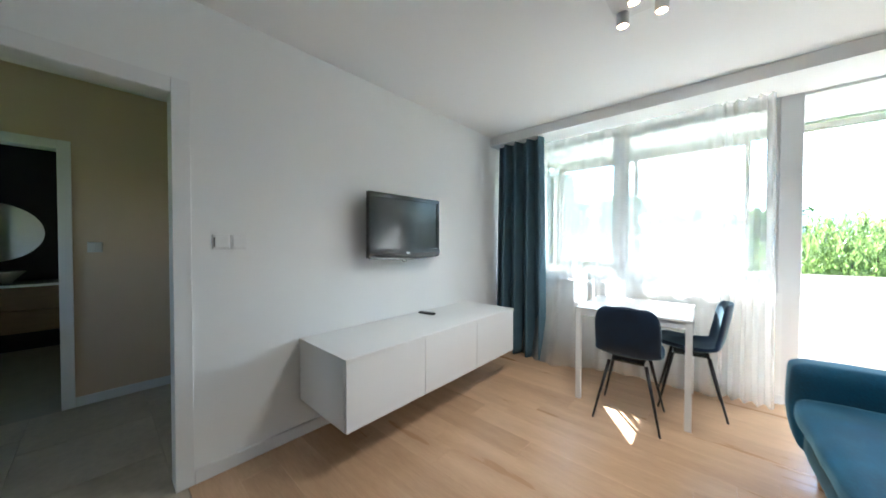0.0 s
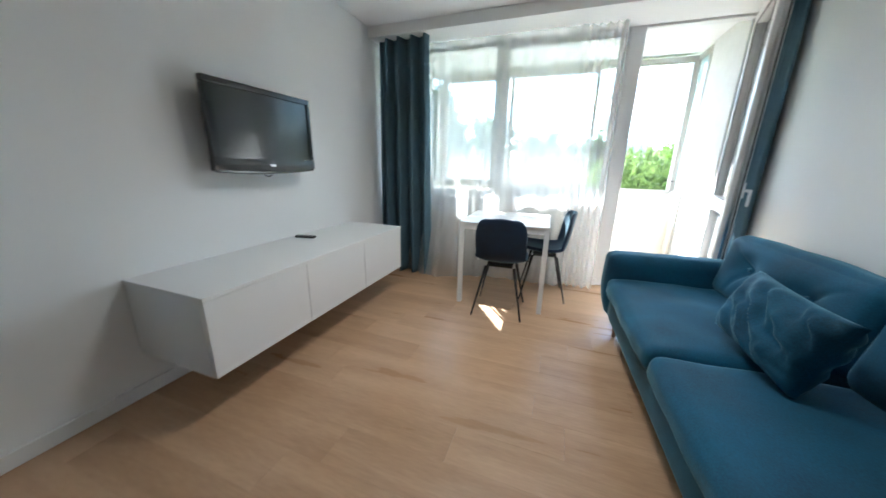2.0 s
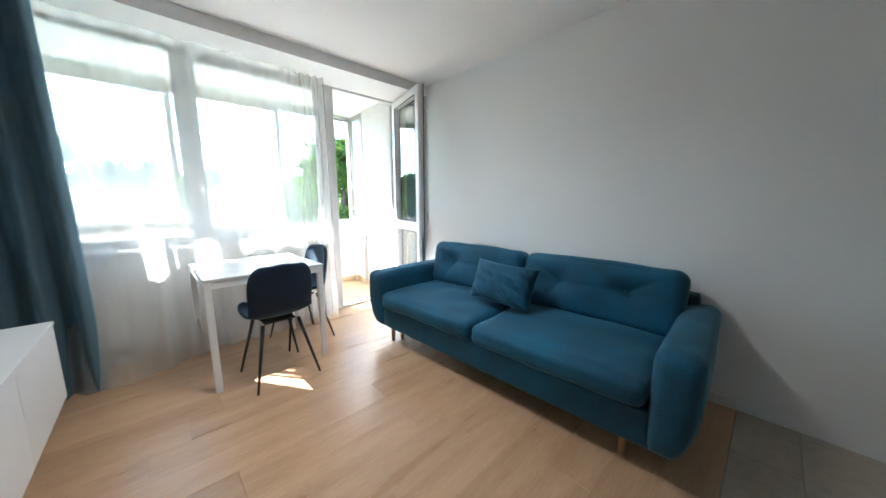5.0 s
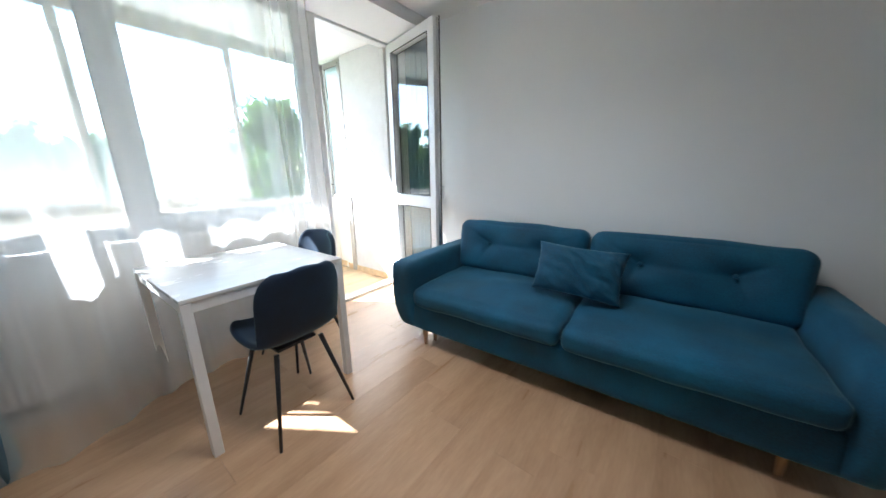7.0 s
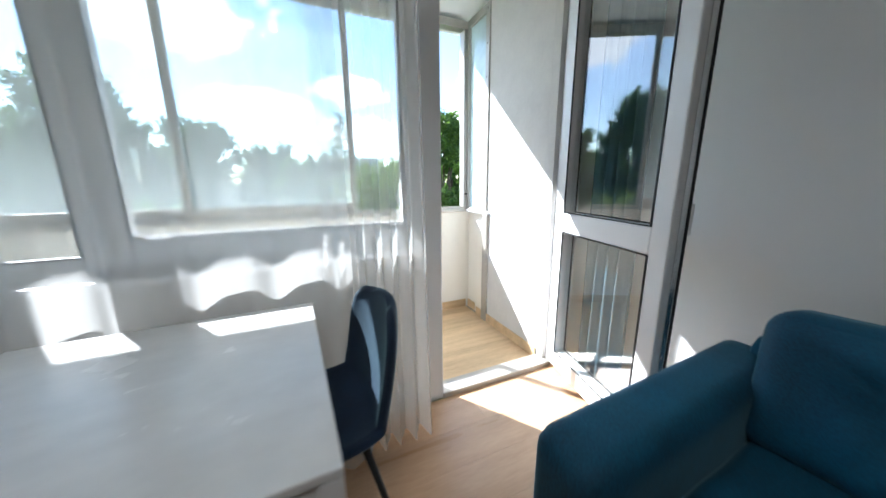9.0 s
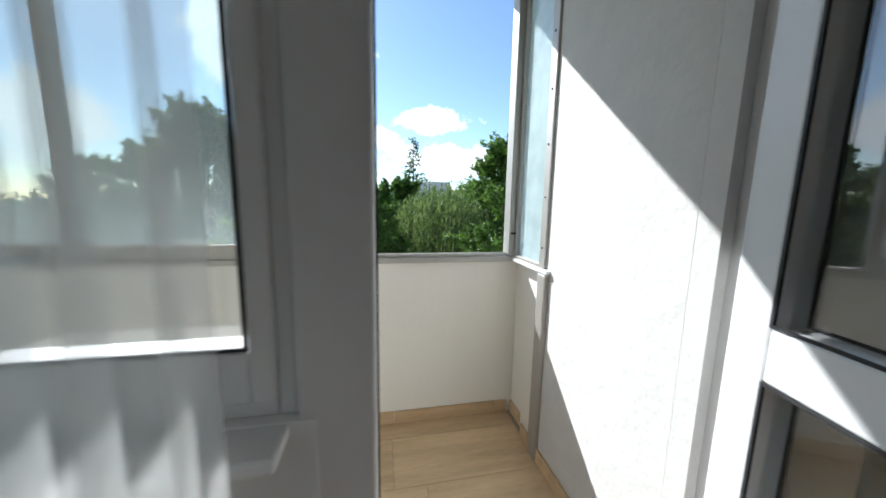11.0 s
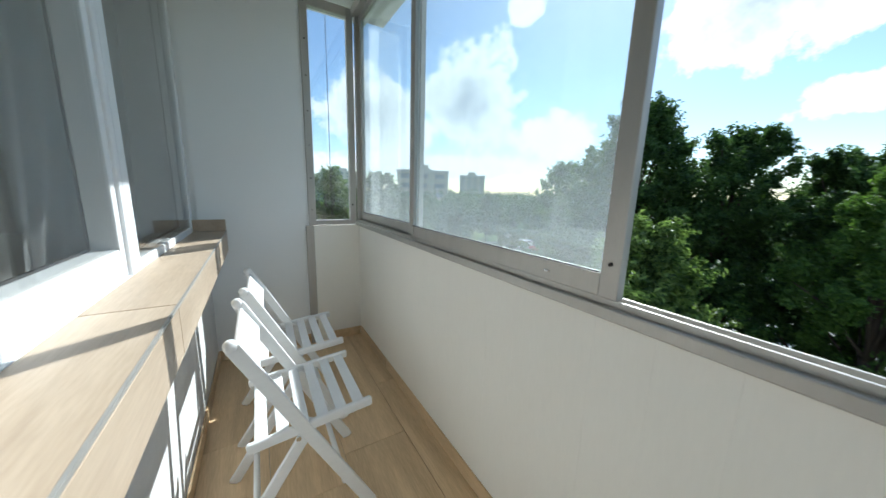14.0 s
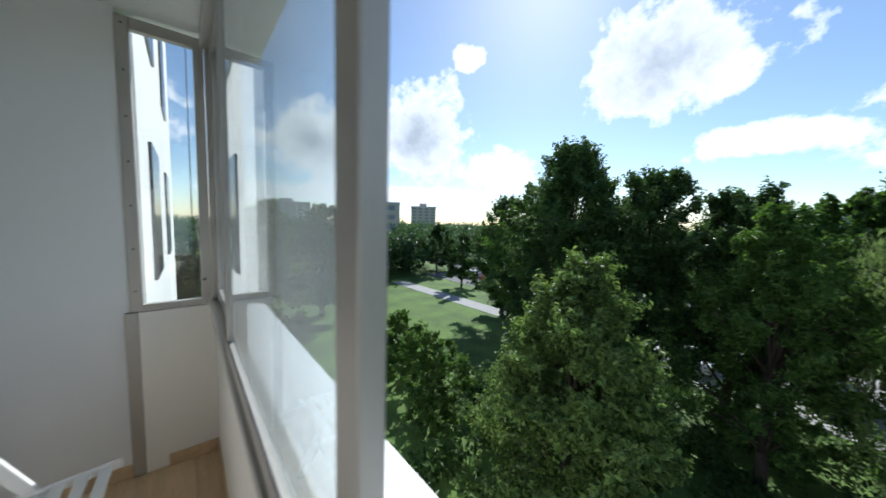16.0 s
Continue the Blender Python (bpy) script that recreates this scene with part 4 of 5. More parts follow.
solo("mirror", bm, MIRROR, "oval mirror on the black bathroom wall", "mirror")
solo("towel_rail", join(rod((-2.6, -0.30, 0.2), (-2.6, -0.30, 1.9), 0.015), rod((-2.6, -0.24, 0.2), (-2.6, -0.24, 1.9), 0.015)), BLACK_METAL, "tall black shower rail in the dark bathroom", "rail")


# ---- balcony chairs ----
def folding_chair(m):
    """A slatted folding chair that faces +y."""
    c = thing("folding_chair", (0, 0, 0), "white painted wooden folding chair with a slatted seat", "chair", "folding chairs on the balcony")
    W = 0.192
    for s in (-1, 1):
        part("back_post", bar((s * W, -0.15, 0.757), (s * W, 0.25, 0.0), 0.018, 0.042, side=(1, 0, 0)), WHITE_WOOD, c)
        part("rear_leg", bar((s * (W - 0.028), 0.06, 0.425), (s * (W - 0.028), -0.22, 0.0), 0.018, 0.04), WHITE_WOOD, c)
        part("seat_rail", bar((s * (W - 0.004 if s > 0 else W - 0.004), -0.14, 0.41), (s * (W - 0.004), 0.255, 0.447), 0.02, 0.036, 0.008), WHITE_WOOD, c)
        part("pivot", rod((s * (W + 0.009), 0.005, 0.40), (s * (W + 0.014), 0.005, 0.40), 0.008, n=10), CHROME, c)
        bm = bmesh.new()
        bmesh.ops.create_uvsphere(bm, u_segments=10, v_segments=8, radius=0.02)
        bm.transform(pose(s * W, -0.153, 0.76))
        part("post_end", bm, WHITE_WOOD, c, smooth=True)
    for k in range(6):
        y = -0.10 + k * 0.062
        part("slat", bar((-W + 0.006, y, 0.434 + 0.0937 * (y + 0.14) - 0.02), (W - 0.006, y, 0.434 + 0.0937 * (y + 0.14) - 0.02), 0.038, 0.012, 0.003, side=(0, 1, 0.09)), WHITE_WOOD, c)
    part("backrest", bar((-W + 0.009, -0.118, 0.695), (W - 0.009, -0.118, 0.695), 0.11, 0.014, 0.004, side=(0, -0.5, 0.85)), WHITE_WOOD, c)
    part("stretcher", rod((-W, 0.15, 0.15), (W, 0.15, 0.15), 0.011), WHITE_WOOD, c, smooth=True)
    part("stretcher", rod((-W + 0.03, -0.13, 0.14), (W - 0.03, -0.13, 0.14), 0.011), WHITE_WOOD, c, smooth=True)
    c.matrix_world = m
    return c


folding_chair(pose(1.475, 3.88, 0, 0, 0, 0))
folding_chair(pose(0.953, 3.902, 0, 0, 0, -1))


# ---- outside, four storeys down ----
GZ = -8.6
LAWN = material("lawn_grass", (0.05, 0.095, 0.014), 0.95, vary=0.35, scale=0.35, fine=6.0, bump=0.4, second=(0.105, 0.175, 0.03))
ASPHALT = material("grey_asphalt", (0.12, 0.12, 0.12), 0.9, vary=0.2, scale=0.6, fine=20, bump=0.1, second=(0.17, 0.17, 0.165))
PAVING = material("pale_paving", (0.34, 0.33, 0.31), 0.9, vary=0.12, scale=0.8, fine=15, bump=0.1)
BARK = material("dark_bark", (0.07, 0.05, 0.035), 0.95, vary=0.3, scale=6, fine=30, bump=0.6, stretch=(4, 4, 1))
FACADE = material("pale_panel_facade", (0.55, 0.53, 0.50), 0.9, vary=0.06, scale=0.3, fine=6, bump=0.03)
FACADE_2 = material("beige_panel_facade", (0.50, 0.46, 0.38), 0.9, vary=0.06, scale=0.3, fine=6, bump=0.03)
FAR_GLASS = material("far_window_glass", (0.03, 0.035, 0.045), 0.15, vary=0.2, bump=0.0)
# far block windows: the haze of distance is mixed into the glass colour
HAZE_TINTED_GLASS = material("haze_tinted_far_windows", (0.22, 0.24, 0.27), 0.4, vary=0.1, bump=0.0)
BIN_GREEN = material("green_bin_plastic", (0.01, 0.10, 0.04), 0.5, vary=0.1)
NEIGHBOUR = material("neighbour_render", (0.78, 0.77, 0.74), 0.9, vary=0.04, scale=1.5, fine=40, bump=0.15)


def leaf_material(name, dark, light):
    m = bpy.data.materials.new(name)
    m.use_nodes = True
    nt = m.node_tree
    b = nt.nodes["Principled BSDF"]
    geo = nt.nodes.new("ShaderNodeNewGeometry")
    tc = nt.nodes.new("ShaderNodeTexCoord")
    nz = nt.nodes.new("ShaderNodeTexNoise")
    nz.inputs["Scale"].default_value, nz.inputs["Detail"].default_value = 0.9, 3.0
    nt.links.new(tc.outputs["Object"], nz.inputs["Vector"])
    ad = nt.nodes.new("ShaderNodeMath")
    ad.operation = "MULTIPLY_ADD"
    nt.links.new(geo.outputs["Random Per Island"], ad.inputs[0])
    ad.inputs[1].default_value = 0.5
    nt.links.new(nz.outputs["Fac"], ad.inputs[2])
    ramp = nt.nodes.new("ShaderNodeValToRGB")
    ramp.color_ramp.elements[0].position, ramp.color_ramp.elements[0].color = 0.4, (*dark, 1)
    ramp.color_ramp.elements[1].position, ramp.color_ramp.elements[1].color = 1.05, (*light, 1)
    nt.links.new(ad.outputs[0], ramp.inputs["Fac"])
    nt.links.new(ramp.outputs["Color"], b.inputs["Base Color"])
    b.inputs["Roughness"].default_value = 0.5
    b.inputs["Specular IOR Level"].default_value = 0.3
    tr = nt.nodes.new("ShaderNodeBsdfTranslucent")
    hs = nt.nodes.new("ShaderNodeHueSaturation")
    hs.inputs["Value"].default_value = 1.6
    hs.inputs["Saturation"].default_value = 1.1
    nt.links.new(ramp.outputs["Color"], hs.inputs["Color"])
    nt.links.new(hs.outputs["Color"], tr.inputs["Color"])
    mx = nt.nodes.new("ShaderNodeMixShader")
    mx.inputs[0].default_value = 0.38
    nt.links.new(b.outputs[0], mx.inputs[1])
    nt.links.new(tr.outputs[0], mx.inputs[2])
    nt.links.new(mx.outputs[0], nt.nodes["Material Output"].inputs["Surface"])
    return m


LEAF_MAPLE = leaf_material("maple_leaves", (0.022, 0.05, 0.012), (0.20, 0.28, 0.075))
LEAF_DARK = leaf_material("dark_leaves", (0.012, 0.032, 0.008), (0.085, 0.14, 0.038))
LEAF_LIGHT = leaf_material("bright_leaves", (0.03, 0.065, 0.013), (0.125, 0.205, 0.043))
LEAF_WILLOW = leaf_material("willow_leaves", (0.07, 0.10, 0.03), (0.17, 0.23, 0.08))
LEAF_FAR = leaf_material("far_leaves", (0.025, 0.05, 0.02), (0.075, 0.12, 0.045))

rng = np.random.default_rng(7)


def leaf_mesh(name, centres, size, mat, droop=0.3, slim=0.55, parent=None, outward=None, base=None, hang=False):
    """Many small folded leaves, four corners each, in one mesh."""
    n = len(centres)
    nrm = rng.normal(size=(n, 3))
    if outward is not None:
        nrm = nrm * 0.75 + outward
    nrm[:, 2] += droop
    nrm /= np.linalg.norm(nrm, axis=1, keepdims=True)
    ref = rng.normal(size=(n, 3))
    if hang:
        nrm[:, 2] *= 0.2
        nrm /= np.linalg.norm(nrm, axis=1, keepdims=True)
        ref = np.cross(nrm, np.array([0.0, 0.0, 1.0])) + 0.3 * rng.normal(size=(n, 3))
    a = np.cross(nrm, ref)
    a /= np.linalg.norm(a, axis=1, keepdims=True)
    b = np.cross(nrm, a)
    s = (size * rng.uniform(0.6, 1.35, n))[:, None]
    v = np.empty((n, 4, 3))
    v[:, 0] = centres - a * s
    v[:, 1] = centres + b * s * slim + nrm * s * 0.2
    v[:, 2] = centres + a * s - nrm * s * 0.25
    v[:, 3] = centres - b * s * slim + nrm * s * 0.2
    me = bpy.data.meshes.new(name)
    idx = np.arange(n * 4).reshape(n, 4)
    v = v.reshape(-1, 3)
    if base is not None:
        v = v - np.array(base)
    me.from_pydata(v.tolist(), [], idx.tolist())
    me.materials.append(mat)
    ob = new(name, me)
    if parent is not None:
        ob.parent = parent
    return ob


def in_ball(n):
    d = rng.normal(size=(n, 3))
    d /= np.linalg.norm(d, axis=1, keepdims=True)
    return d


def tree(x, y, top, radius, mat, label, leaves=9000, size=0.2, clumps=60, low=0.25, slim_top=0.6, fine=0.85, category="tree"):
    """Trunk, limbs and a crown of leaf clumps that sit at the limbs' ends."""
    t = thing("tree", (x, y, GZ), label, category)
    height = top - GZ
    lean = rng.uniform(-0.4, 0.4, 2)
    crown_lo = height * low
    pts = [Vector((x + lean[0] * k * k, y + lean[1] * k * k, GZ - 0.1 + height * 0.85 * k)) for k in np.linspace(0, 1, 7)]
    bm = bmesh.new()
    r0 = 0.016 * height + 0.06
    for i, (a, b) in enumerate(zip(pts, pts[1:])):
        rod(a, b, r0 * (1 - i / 6.6), r0 * (1 - (i + 1) / 6.6), 9, bm=bm)
    part("trunk", bm, BARK, t, smooth=True)
    centres, outs = [], []
    sprays = 5
    per = max(4, leaves // (clumps * sprays))
    for k in range(clumps):
        f = rng.uniform(0, 1) ** 0.85
        z = crown_lo + (height - crown_lo) * f
        prof = math.sin(math.pi * (0.12 + 0.80 * f)) ** 0.7 * (1 - (1 - slim_top) * f)
        ang = rng.uniform(0, 2 * math.pi)
        lobe = 1 + 0.22 * math.sin(2 * ang + 5 * f + lean[0] * 9) + 0.12 * math.sin(5 * ang + 9 * f)
        rr = radius * prof * lobe * math.sqrt(rng.uniform(0.06, 1.1))
        c = np.array([x + lean[0] * (z / height) ** 2 + rr * math.cos(ang), y + lean[1] * (z / height) ** 2 + rr * math.sin(ang), GZ + z - 0.15 * radius * rng.uniform(0, 0.6)])
        s = radius * rng.uniform(0.13, 0.26) * (0.55 + 0.45 * prof) * fine
        out = np.array([math.cos(ang) * rr / radius, math.sin(ang) * rr / radius, 0.25 + 0.9 * f * f])
        out /= np.linalg.norm(out)
        # each clump is a handful of leafy twigs that reach outwards and thin out at their tips
        for j in range(sprays):
            way = out + rng.normal(0, 0.55, 3)
            way /= np.linalg.norm(way)
            along = rng.beta(1.3, 1.8, (per, 1)) * s * 2.3
            spread = s * 0.27 * (1.15 - 0.35 * along / s)
            twig = c + rng.normal(0, 0.22, 3) * s + way * (along - 0.7 * s) + rng.normal(0, 1, (per, 3)) * spread * np.array([1, 1, 0.62])
            centres.append(twig)
            outs.append(np.tile(way * 0.5, (per, 1)) + (twig - c) / s * 0.35)
        if k % 7 == 0:
            start = pts[min(5, max(1, int(6 * max(0.15, (z / height) - 0.15))))]
            mid = start.lerp(Vector(c), 0.55) + Vector((0, 0, 0.12 * radius))
            limb = rod(start, mid, r0 * 0.30, r0 * 0.18, 6)
            part("limb", rod(mid, Vector(c), r0 * 0.18, r0 * 0.05, 6, bm=limb), BARK, t, smooth=True)
    leaf_mesh("crown", np.concatenate(centres), size, mat, droop=0.55, parent=t, outward=np.concatenate(outs), base=(x, y, GZ))
    return t


tree(-2.1, 13.6, 0.3, 4.3, LEAF_MAPLE, "broad maple tree in full leaf below the balcony", 95000, 0.08, 240, 0.05, 0.28, 0.8)
tree(-7.6, 23.5, 6.4, 5.5, LEAF_DARK, "tall dark-leaved tree with an uneven crown", 84000, 0.105, 160, 0.15, 0.42, 1.0)
tree(-3.6, 24.5, 4.5, 4.6, LEAF_DARK, "dark-leaved tree beside a taller one", 52000, 0.10, 160, 0.2, 0.5)
tree(0.2, 26.0, 3.3, 4.0, LEAF_DARK, "dark-leaved tree beside the parking lot", 50000, 0.10, 160, 0.2, 0.6)
tree(1.9, 21.5, 2.2, 3.1, LEAF_LIGHT, "bright green young tree lit by the sun", 48000, 0.08, 180, 0.15, 0.45)
tree(-13.0, 28.0, 5.0, 4.8, LEAF_LIGHT, "green tree at the edge of the lawn", 36000, 0.125, 130, 0.15, 0.6)
tree(-19.0, 31.0, 4.2, 4.8, LEAF_DARK, "dark-leaved tree at the edge of the lawn", 34000, 0.13, 130, 0.15, 0.6)
tree(9.6, 18.5, 4.6, 3.6, LEAF_LIGHT, "leafy tree beside the house", 36000, 0.105, 140, 0.12, 0.6)
tree(13.5, 26.0, 6.0, 4.8, LEAF_DARK, "tall leafy tree at the street", 24000, 0.16, 90, 0.15, 0.6)
tree(19, 24.0, 5.0, 4.8, LEAF_DARK, "tall leafy tree at the street", 20000, 0.17, 80, 0.15, 0.6)
tree(-9.5, 14.0, -4.4, 2.4, LEAF_LIGHT, "small bright shrub-like tree on the lawn", 20000, 0.085, 70, 0.1, 0.7)
tree(-14.0, 15.0, -4.6, 2.6, LEAF_LIGHT, "small tree on the lawn", 16000, 0.10, 60, 0.1, 0.7)
tree(-24.0, 9.0, 2.4, 4.0, LEAF_MAPLE, "leafy tree past the end of the block", 24000, 0.15, 90, 0.15, 0.6)
tree(-30.0, 15.0, 3.0, 4.4, LEAF_DARK, "leafy tree past the end of the block", 22000, 0.17, 90, 0.15, 0.6)
tree(4.4, 37.0, 4.0, 4.6, LEAF_LIGHT, "green tree behind the willow", 22000, 0.17, 90, 0.2, 0.6)
tree(-33.0, 38.0, -0.5, 3.4, LEAF_DARK, "round tree beside the far car park", 12000, 0.17, 60, 0.2, 0.6)
tree(-24.5, 40.5, -1.6, 2.8, LEAF_LIGHT, "small green tree beside the far car park", 9000, 0.16, 50, 0.2, 0.6)
tree(-47.0, 44.0, 1.0, 4.0, LEAF_DARK, "dark tree beyond the lawn", 12000, 0.2, 60, 0.15, 0.6)
tree(-40.0, 24.0, -1.2, 3.2, LEAF_LIGHT, "green tree on the far lawn", 10000, 0.17, 50, 0.15, 0.6)


def willow(x, y, top, radius):
    t = thing("willow_tree", (x, y, GZ), "weeping willow with long hanging strands", "tree")
    bm = bmesh.new()
    pts = [Vector((x + 0.3 * math.sin(k * 3), y, GZ - 0.1 + (top - GZ) * 0.8 * k)) for k in np.linspace(0, 1, 6)]
    for i, (a, b) in enumerate(zip(pts, pts[1:])):
        rod(a, b, 0.4 * (1 - i / 5.6), 0.4 * (1 - (i + 1) / 5.6), 9, bm=bm)
    part("trunk", bm, BARK, t, smooth=True)
    cs = []
    for k in range(620):
        ang, f = rng.uniform(0, 2 * math.pi), rng.uniform(0, 1) ** 0.6
        r = radius * f
        z1 = top - (top - GZ) * 0.42 * f ** 2.2 - rng.uniform(0, 0.9) - 0.5 * noise.noise(Vector((math.cos(ang) * 2, math.sin(ang) * 2, f * 3)))
        drop = rng.uniform(2.0, 6.5)
        n = int(drop * 10)
        h = np.linspace(0, 1, n)
        sway = rng.uniform(-0.25, 0.25, 2)
        p = np.stack([x + r * math.cos(ang) + sway[0] * h + rng.normal(0, 0.05, n), y + r * math.sin(ang) + sway[1] * h + rng.normal(0, 0.05, n), z1 - drop * h], 1)
        cs.append(p)
        if k % 60 == 0:
            e = Vector(p[0])
            limb = rod(pts[3], pts[3].lerp(e, 0.5) + Vector((0, 0, 0.8)), 0.12, 0.07, 6)
            part("limb", rod(pts[3].lerp(e, 0.5) + Vector((0, 0, 0.8)), e, 0.07, 0.02, 6, bm=limb), BARK, t, smooth=True)
    c = np.concatenate(cs)
    leaf_mesh("crown", c, 0.17, LEAF_WILLOW, droop=0.0, slim=0.22, parent=t, base=(x, y, GZ), hang=True)


willow(7.0, 25.0, 2.9, 5.4)
willow(11.0, 33.0, 3.8, 5.0)


def conifer(x, y, top, radius, label):
    t = thing("conifer", (x, y, GZ), label, "tree")
    part("trunk", rod((x, y, GZ - 0.1), (x, y, top), 0.22, 0.02, 9), BARK, t, smooth=True)
    cs = []
    for k in range(90):
        f = (k + 0.5) / 90
        z = top - (top - GZ) * 0.8 * f
        ln = radius * (0.12 + f) * rng.uniform(0.6, 1.1)
        a = rng.uniform(0, 2 * math.pi)
        m = int(8 + 34 * f)
        u = rng.uniform(0.1, 1, m)
        cs.append(np.stack([x + math.cos(a) * ln * u + rng.normal(0, 0.12, m), y + math.sin(a) * ln * u + rng.normal(0, 0.12, m), z + 0.25 * ln * u - 0.2 * u * u + rng.normal(0, 0.08, m)], 1))
    leaf_mesh("crown", np.concatenate(cs), 0.2, LEAF_DARK, slim=0.35, parent=t, base=(x, y, GZ))


conifer(6.2, 39.0, 8.8, 3.4, "tall thin larch behind the willow")
conifer(-60.0, 34.0, 6.5, 2.0, "slim poplar-like conifer far off")

# ground, road, parking
gb = bmesh.new()
bmesh.ops.create_grid(gb, x_segments=40, y_segments=40, size=2500)
bmesh.ops.translate(gb, vec=(0, 0, GZ), verts=gb.verts)
solo("ground", gb, LAWN, "green lawn around the block", "ground", kind="structure")
solo("road", box(-160, 52, GZ - 0.1, 120, 59, GZ + 0.02), ASPHALT, "grey asphalt street behind the trees", "road", kind="structure")
solo("parking_lot", box(-8, 29, GZ - 0.1, 40, 41, GZ + 0.03), PAVING, "pale paved parking lot between the trees", "parking lot", kind="structure")
solo("pavement", box(-42, 30.5, GZ - 0.1, -12, 33, GZ + 0.03), PAVING, "pale footpath across the lawn", "path", kind="structure")
solo("pavement", box(-46, 40, GZ - 0.1, -20, 49, GZ + 0.03), ASPHALT, "grey car park across the lawn", "parking lot", kind="structure")


def car(x, y, turn, paint, words):
    c = thing("car", (0, 0, 0), words, "car", "parked cars")
    bm = bmesh.new()
    prof = [(-2.1, 0.45), (-2.12, 0.75), (-1.95, 0.95), (-1.5, 1.0), (-0.9, 1.42), (0.55, 1.45), (1.2, 1.0), (1.95, 0.88), (2.15, 0.65), (2.15, 0.42), (1.9, 0.28), (-1.9, 0.28)]
    L = [bm.verts.new((px, -0.85 if pz < 1.1 else -0.68, pz)) for px, pz in prof]
    R = [bm.verts.new((px, 0.85 if pz < 1.1 else 0.68, pz)) for px, pz in prof]
    for i in range(len(prof)):
        j = (i + 1) % len(prof)
        bm.faces.new((L[i], L[j], R[j], R[i]))
    bm.faces.new(L[::-1])
    bm.faces.new(R)
    bmesh.ops.recalc_face_normals(bm, faces=bm.faces)
    bmesh.ops.bevel(bm, geom=bm.edges[:], offset=0.05, segments=2, affect="EDGES")
    part("body", bm, paint, c)
    for s in (-1, 1):
        part("side_window", bar((-0.75, s * 0.755, 1.2), (0.65, s * 0.755, 1.2), 0.28, 0.06, 0.01, side=(0, 0, 1)), FAR_GLASS, c)
        for wx in (-1.3, 1.35):
            part("wheel", rod((wx, s * 0.72, 0.31), (wx, s * 0.88, 0.31), 0.31, n=20), BLACK_METAL, c)
    part("windscreen", bar((0.62, 0, 1.41), (1.12, 0, 1.07), 1.2, 0.03, 0.005, side=(0, 1, 0)), FAR_GLASS, c)
    part("rear_window", bar((-0.97, 0, 1.39), (-1.42, 0, 1.07), 1.2, 0.03, 0.005, side=(0, 1, 0)), FAR_GLASS, c)
    c.matrix_world = pose(x, y, GZ + 0.03, 0, 0, turn)


CAR_WHITE = material("white_car_paint", (0.7, 0.7, 0.7), 0.25, vary=0.02, bump=0)
CAR_RED = material("red_car_paint", (0.35, 0.03, 0.03), 0.25, vary=0.05, bump=0)
CAR_GREY = material("grey_car_paint", (0.18, 0.19, 0.2), 0.25, metal=0.4, vary=0.05, bump=0)
for x, y, a, m, w in ((-26, 46, 88, CAR_WHITE, "white car parked on the far lot"), (-29, 46, 92, CAR_GREY, "grey car parked on the far lot"), (-34, 46, 90, CAR_RED, "red car parked on the far lot"), (-38, 46, 90, CAR_WHITE, "white car parked on the far lot"),
                      (4, 33, 90, CAR_GREY, "grey car parked under the trees"), (-2, 33, 88, CAR_WHITE, "white car parked under the trees")):
    car(x, y, a, m, w)
wb = thing("waste_bin", (-21.5, 36, GZ), "green wheeled waste container on the path", "bin")
part("body", box(-22.1, 35.5, GZ + 0.15, -20.9, 36.4, GZ + 1.1, 0.05), BIN_GREEN, wb)
part("lid", box(-22.15, 35.45, GZ + 1.11, -20.85, 36.45, GZ + 1.25, 0.05), BIN_GREEN, wb)
for dx in (-22.0, -21.0):
    part("wheel", rod((dx, 35.6, GZ + 0.1), (dx + 0.05, 35.6, GZ + 0.1), 0.1), BLACK_METAL, wb)


def block(x, y, wide, deep, high, turn, mat, words, storeys, bays):
    """A far panel block with a parapet roof and rows of windows."""
    h = thing("apartment_building", (0, 0, 0), words, "building")
    part("wall", box(-wide / 2, -deep / 2, -0.2, wide / 2, deep / 2, high), mat, h)
    part("roof", box(-wide / 2 - 0.3, -deep / 2 - 0.3, high + 0.01, wide / 2 + 0.3, deep / 2 + 0.3, high + 0.8), FACADE, h)
    part("roof_house", box(-wide / 6, -deep / 5, high + 0.81, wide / 8, deep / 5, high + 3.0), mat, h)
    for f in range(storeys):
        for b in range(bays):
            x0 = -wide / 2 + (b + 0.5) * wide / bays
            z0 = (f + 0.35) * high / storeys
            part("window", box(x0 - wide / bays * 0.28, -deep / 2 - 0.06, z0, x0 + wide / bays * 0.28, -deep / 2 - 0.01, z0 + high / storeys * 0.5), HAZE_TINTED_GLASS, h)
    h.matrix_world = pose(x, y, GZ, 0, 0, turn)


block(-205, 112, 34, 14, 23.5, 60, FACADE, "pale eleven-storey apartment block far off", 11, 8)
block(-168, 128, 16, 14, 20, 55, FACADE_2, "beige tower block far off", 10, 4)
block(-240, 60, 30, 14, 22, 75, FACADE, "pale apartment block far off", 10, 7)
block(-104, 58, 18, 12, 16.5, 66, FACADE_2, "pale beige apartment block beyond the lawn", 5, 3)
block(14, 82, 44, 12, 12.8, 2, FACADE, "low pale apartment block behind the trees", 4, 12)

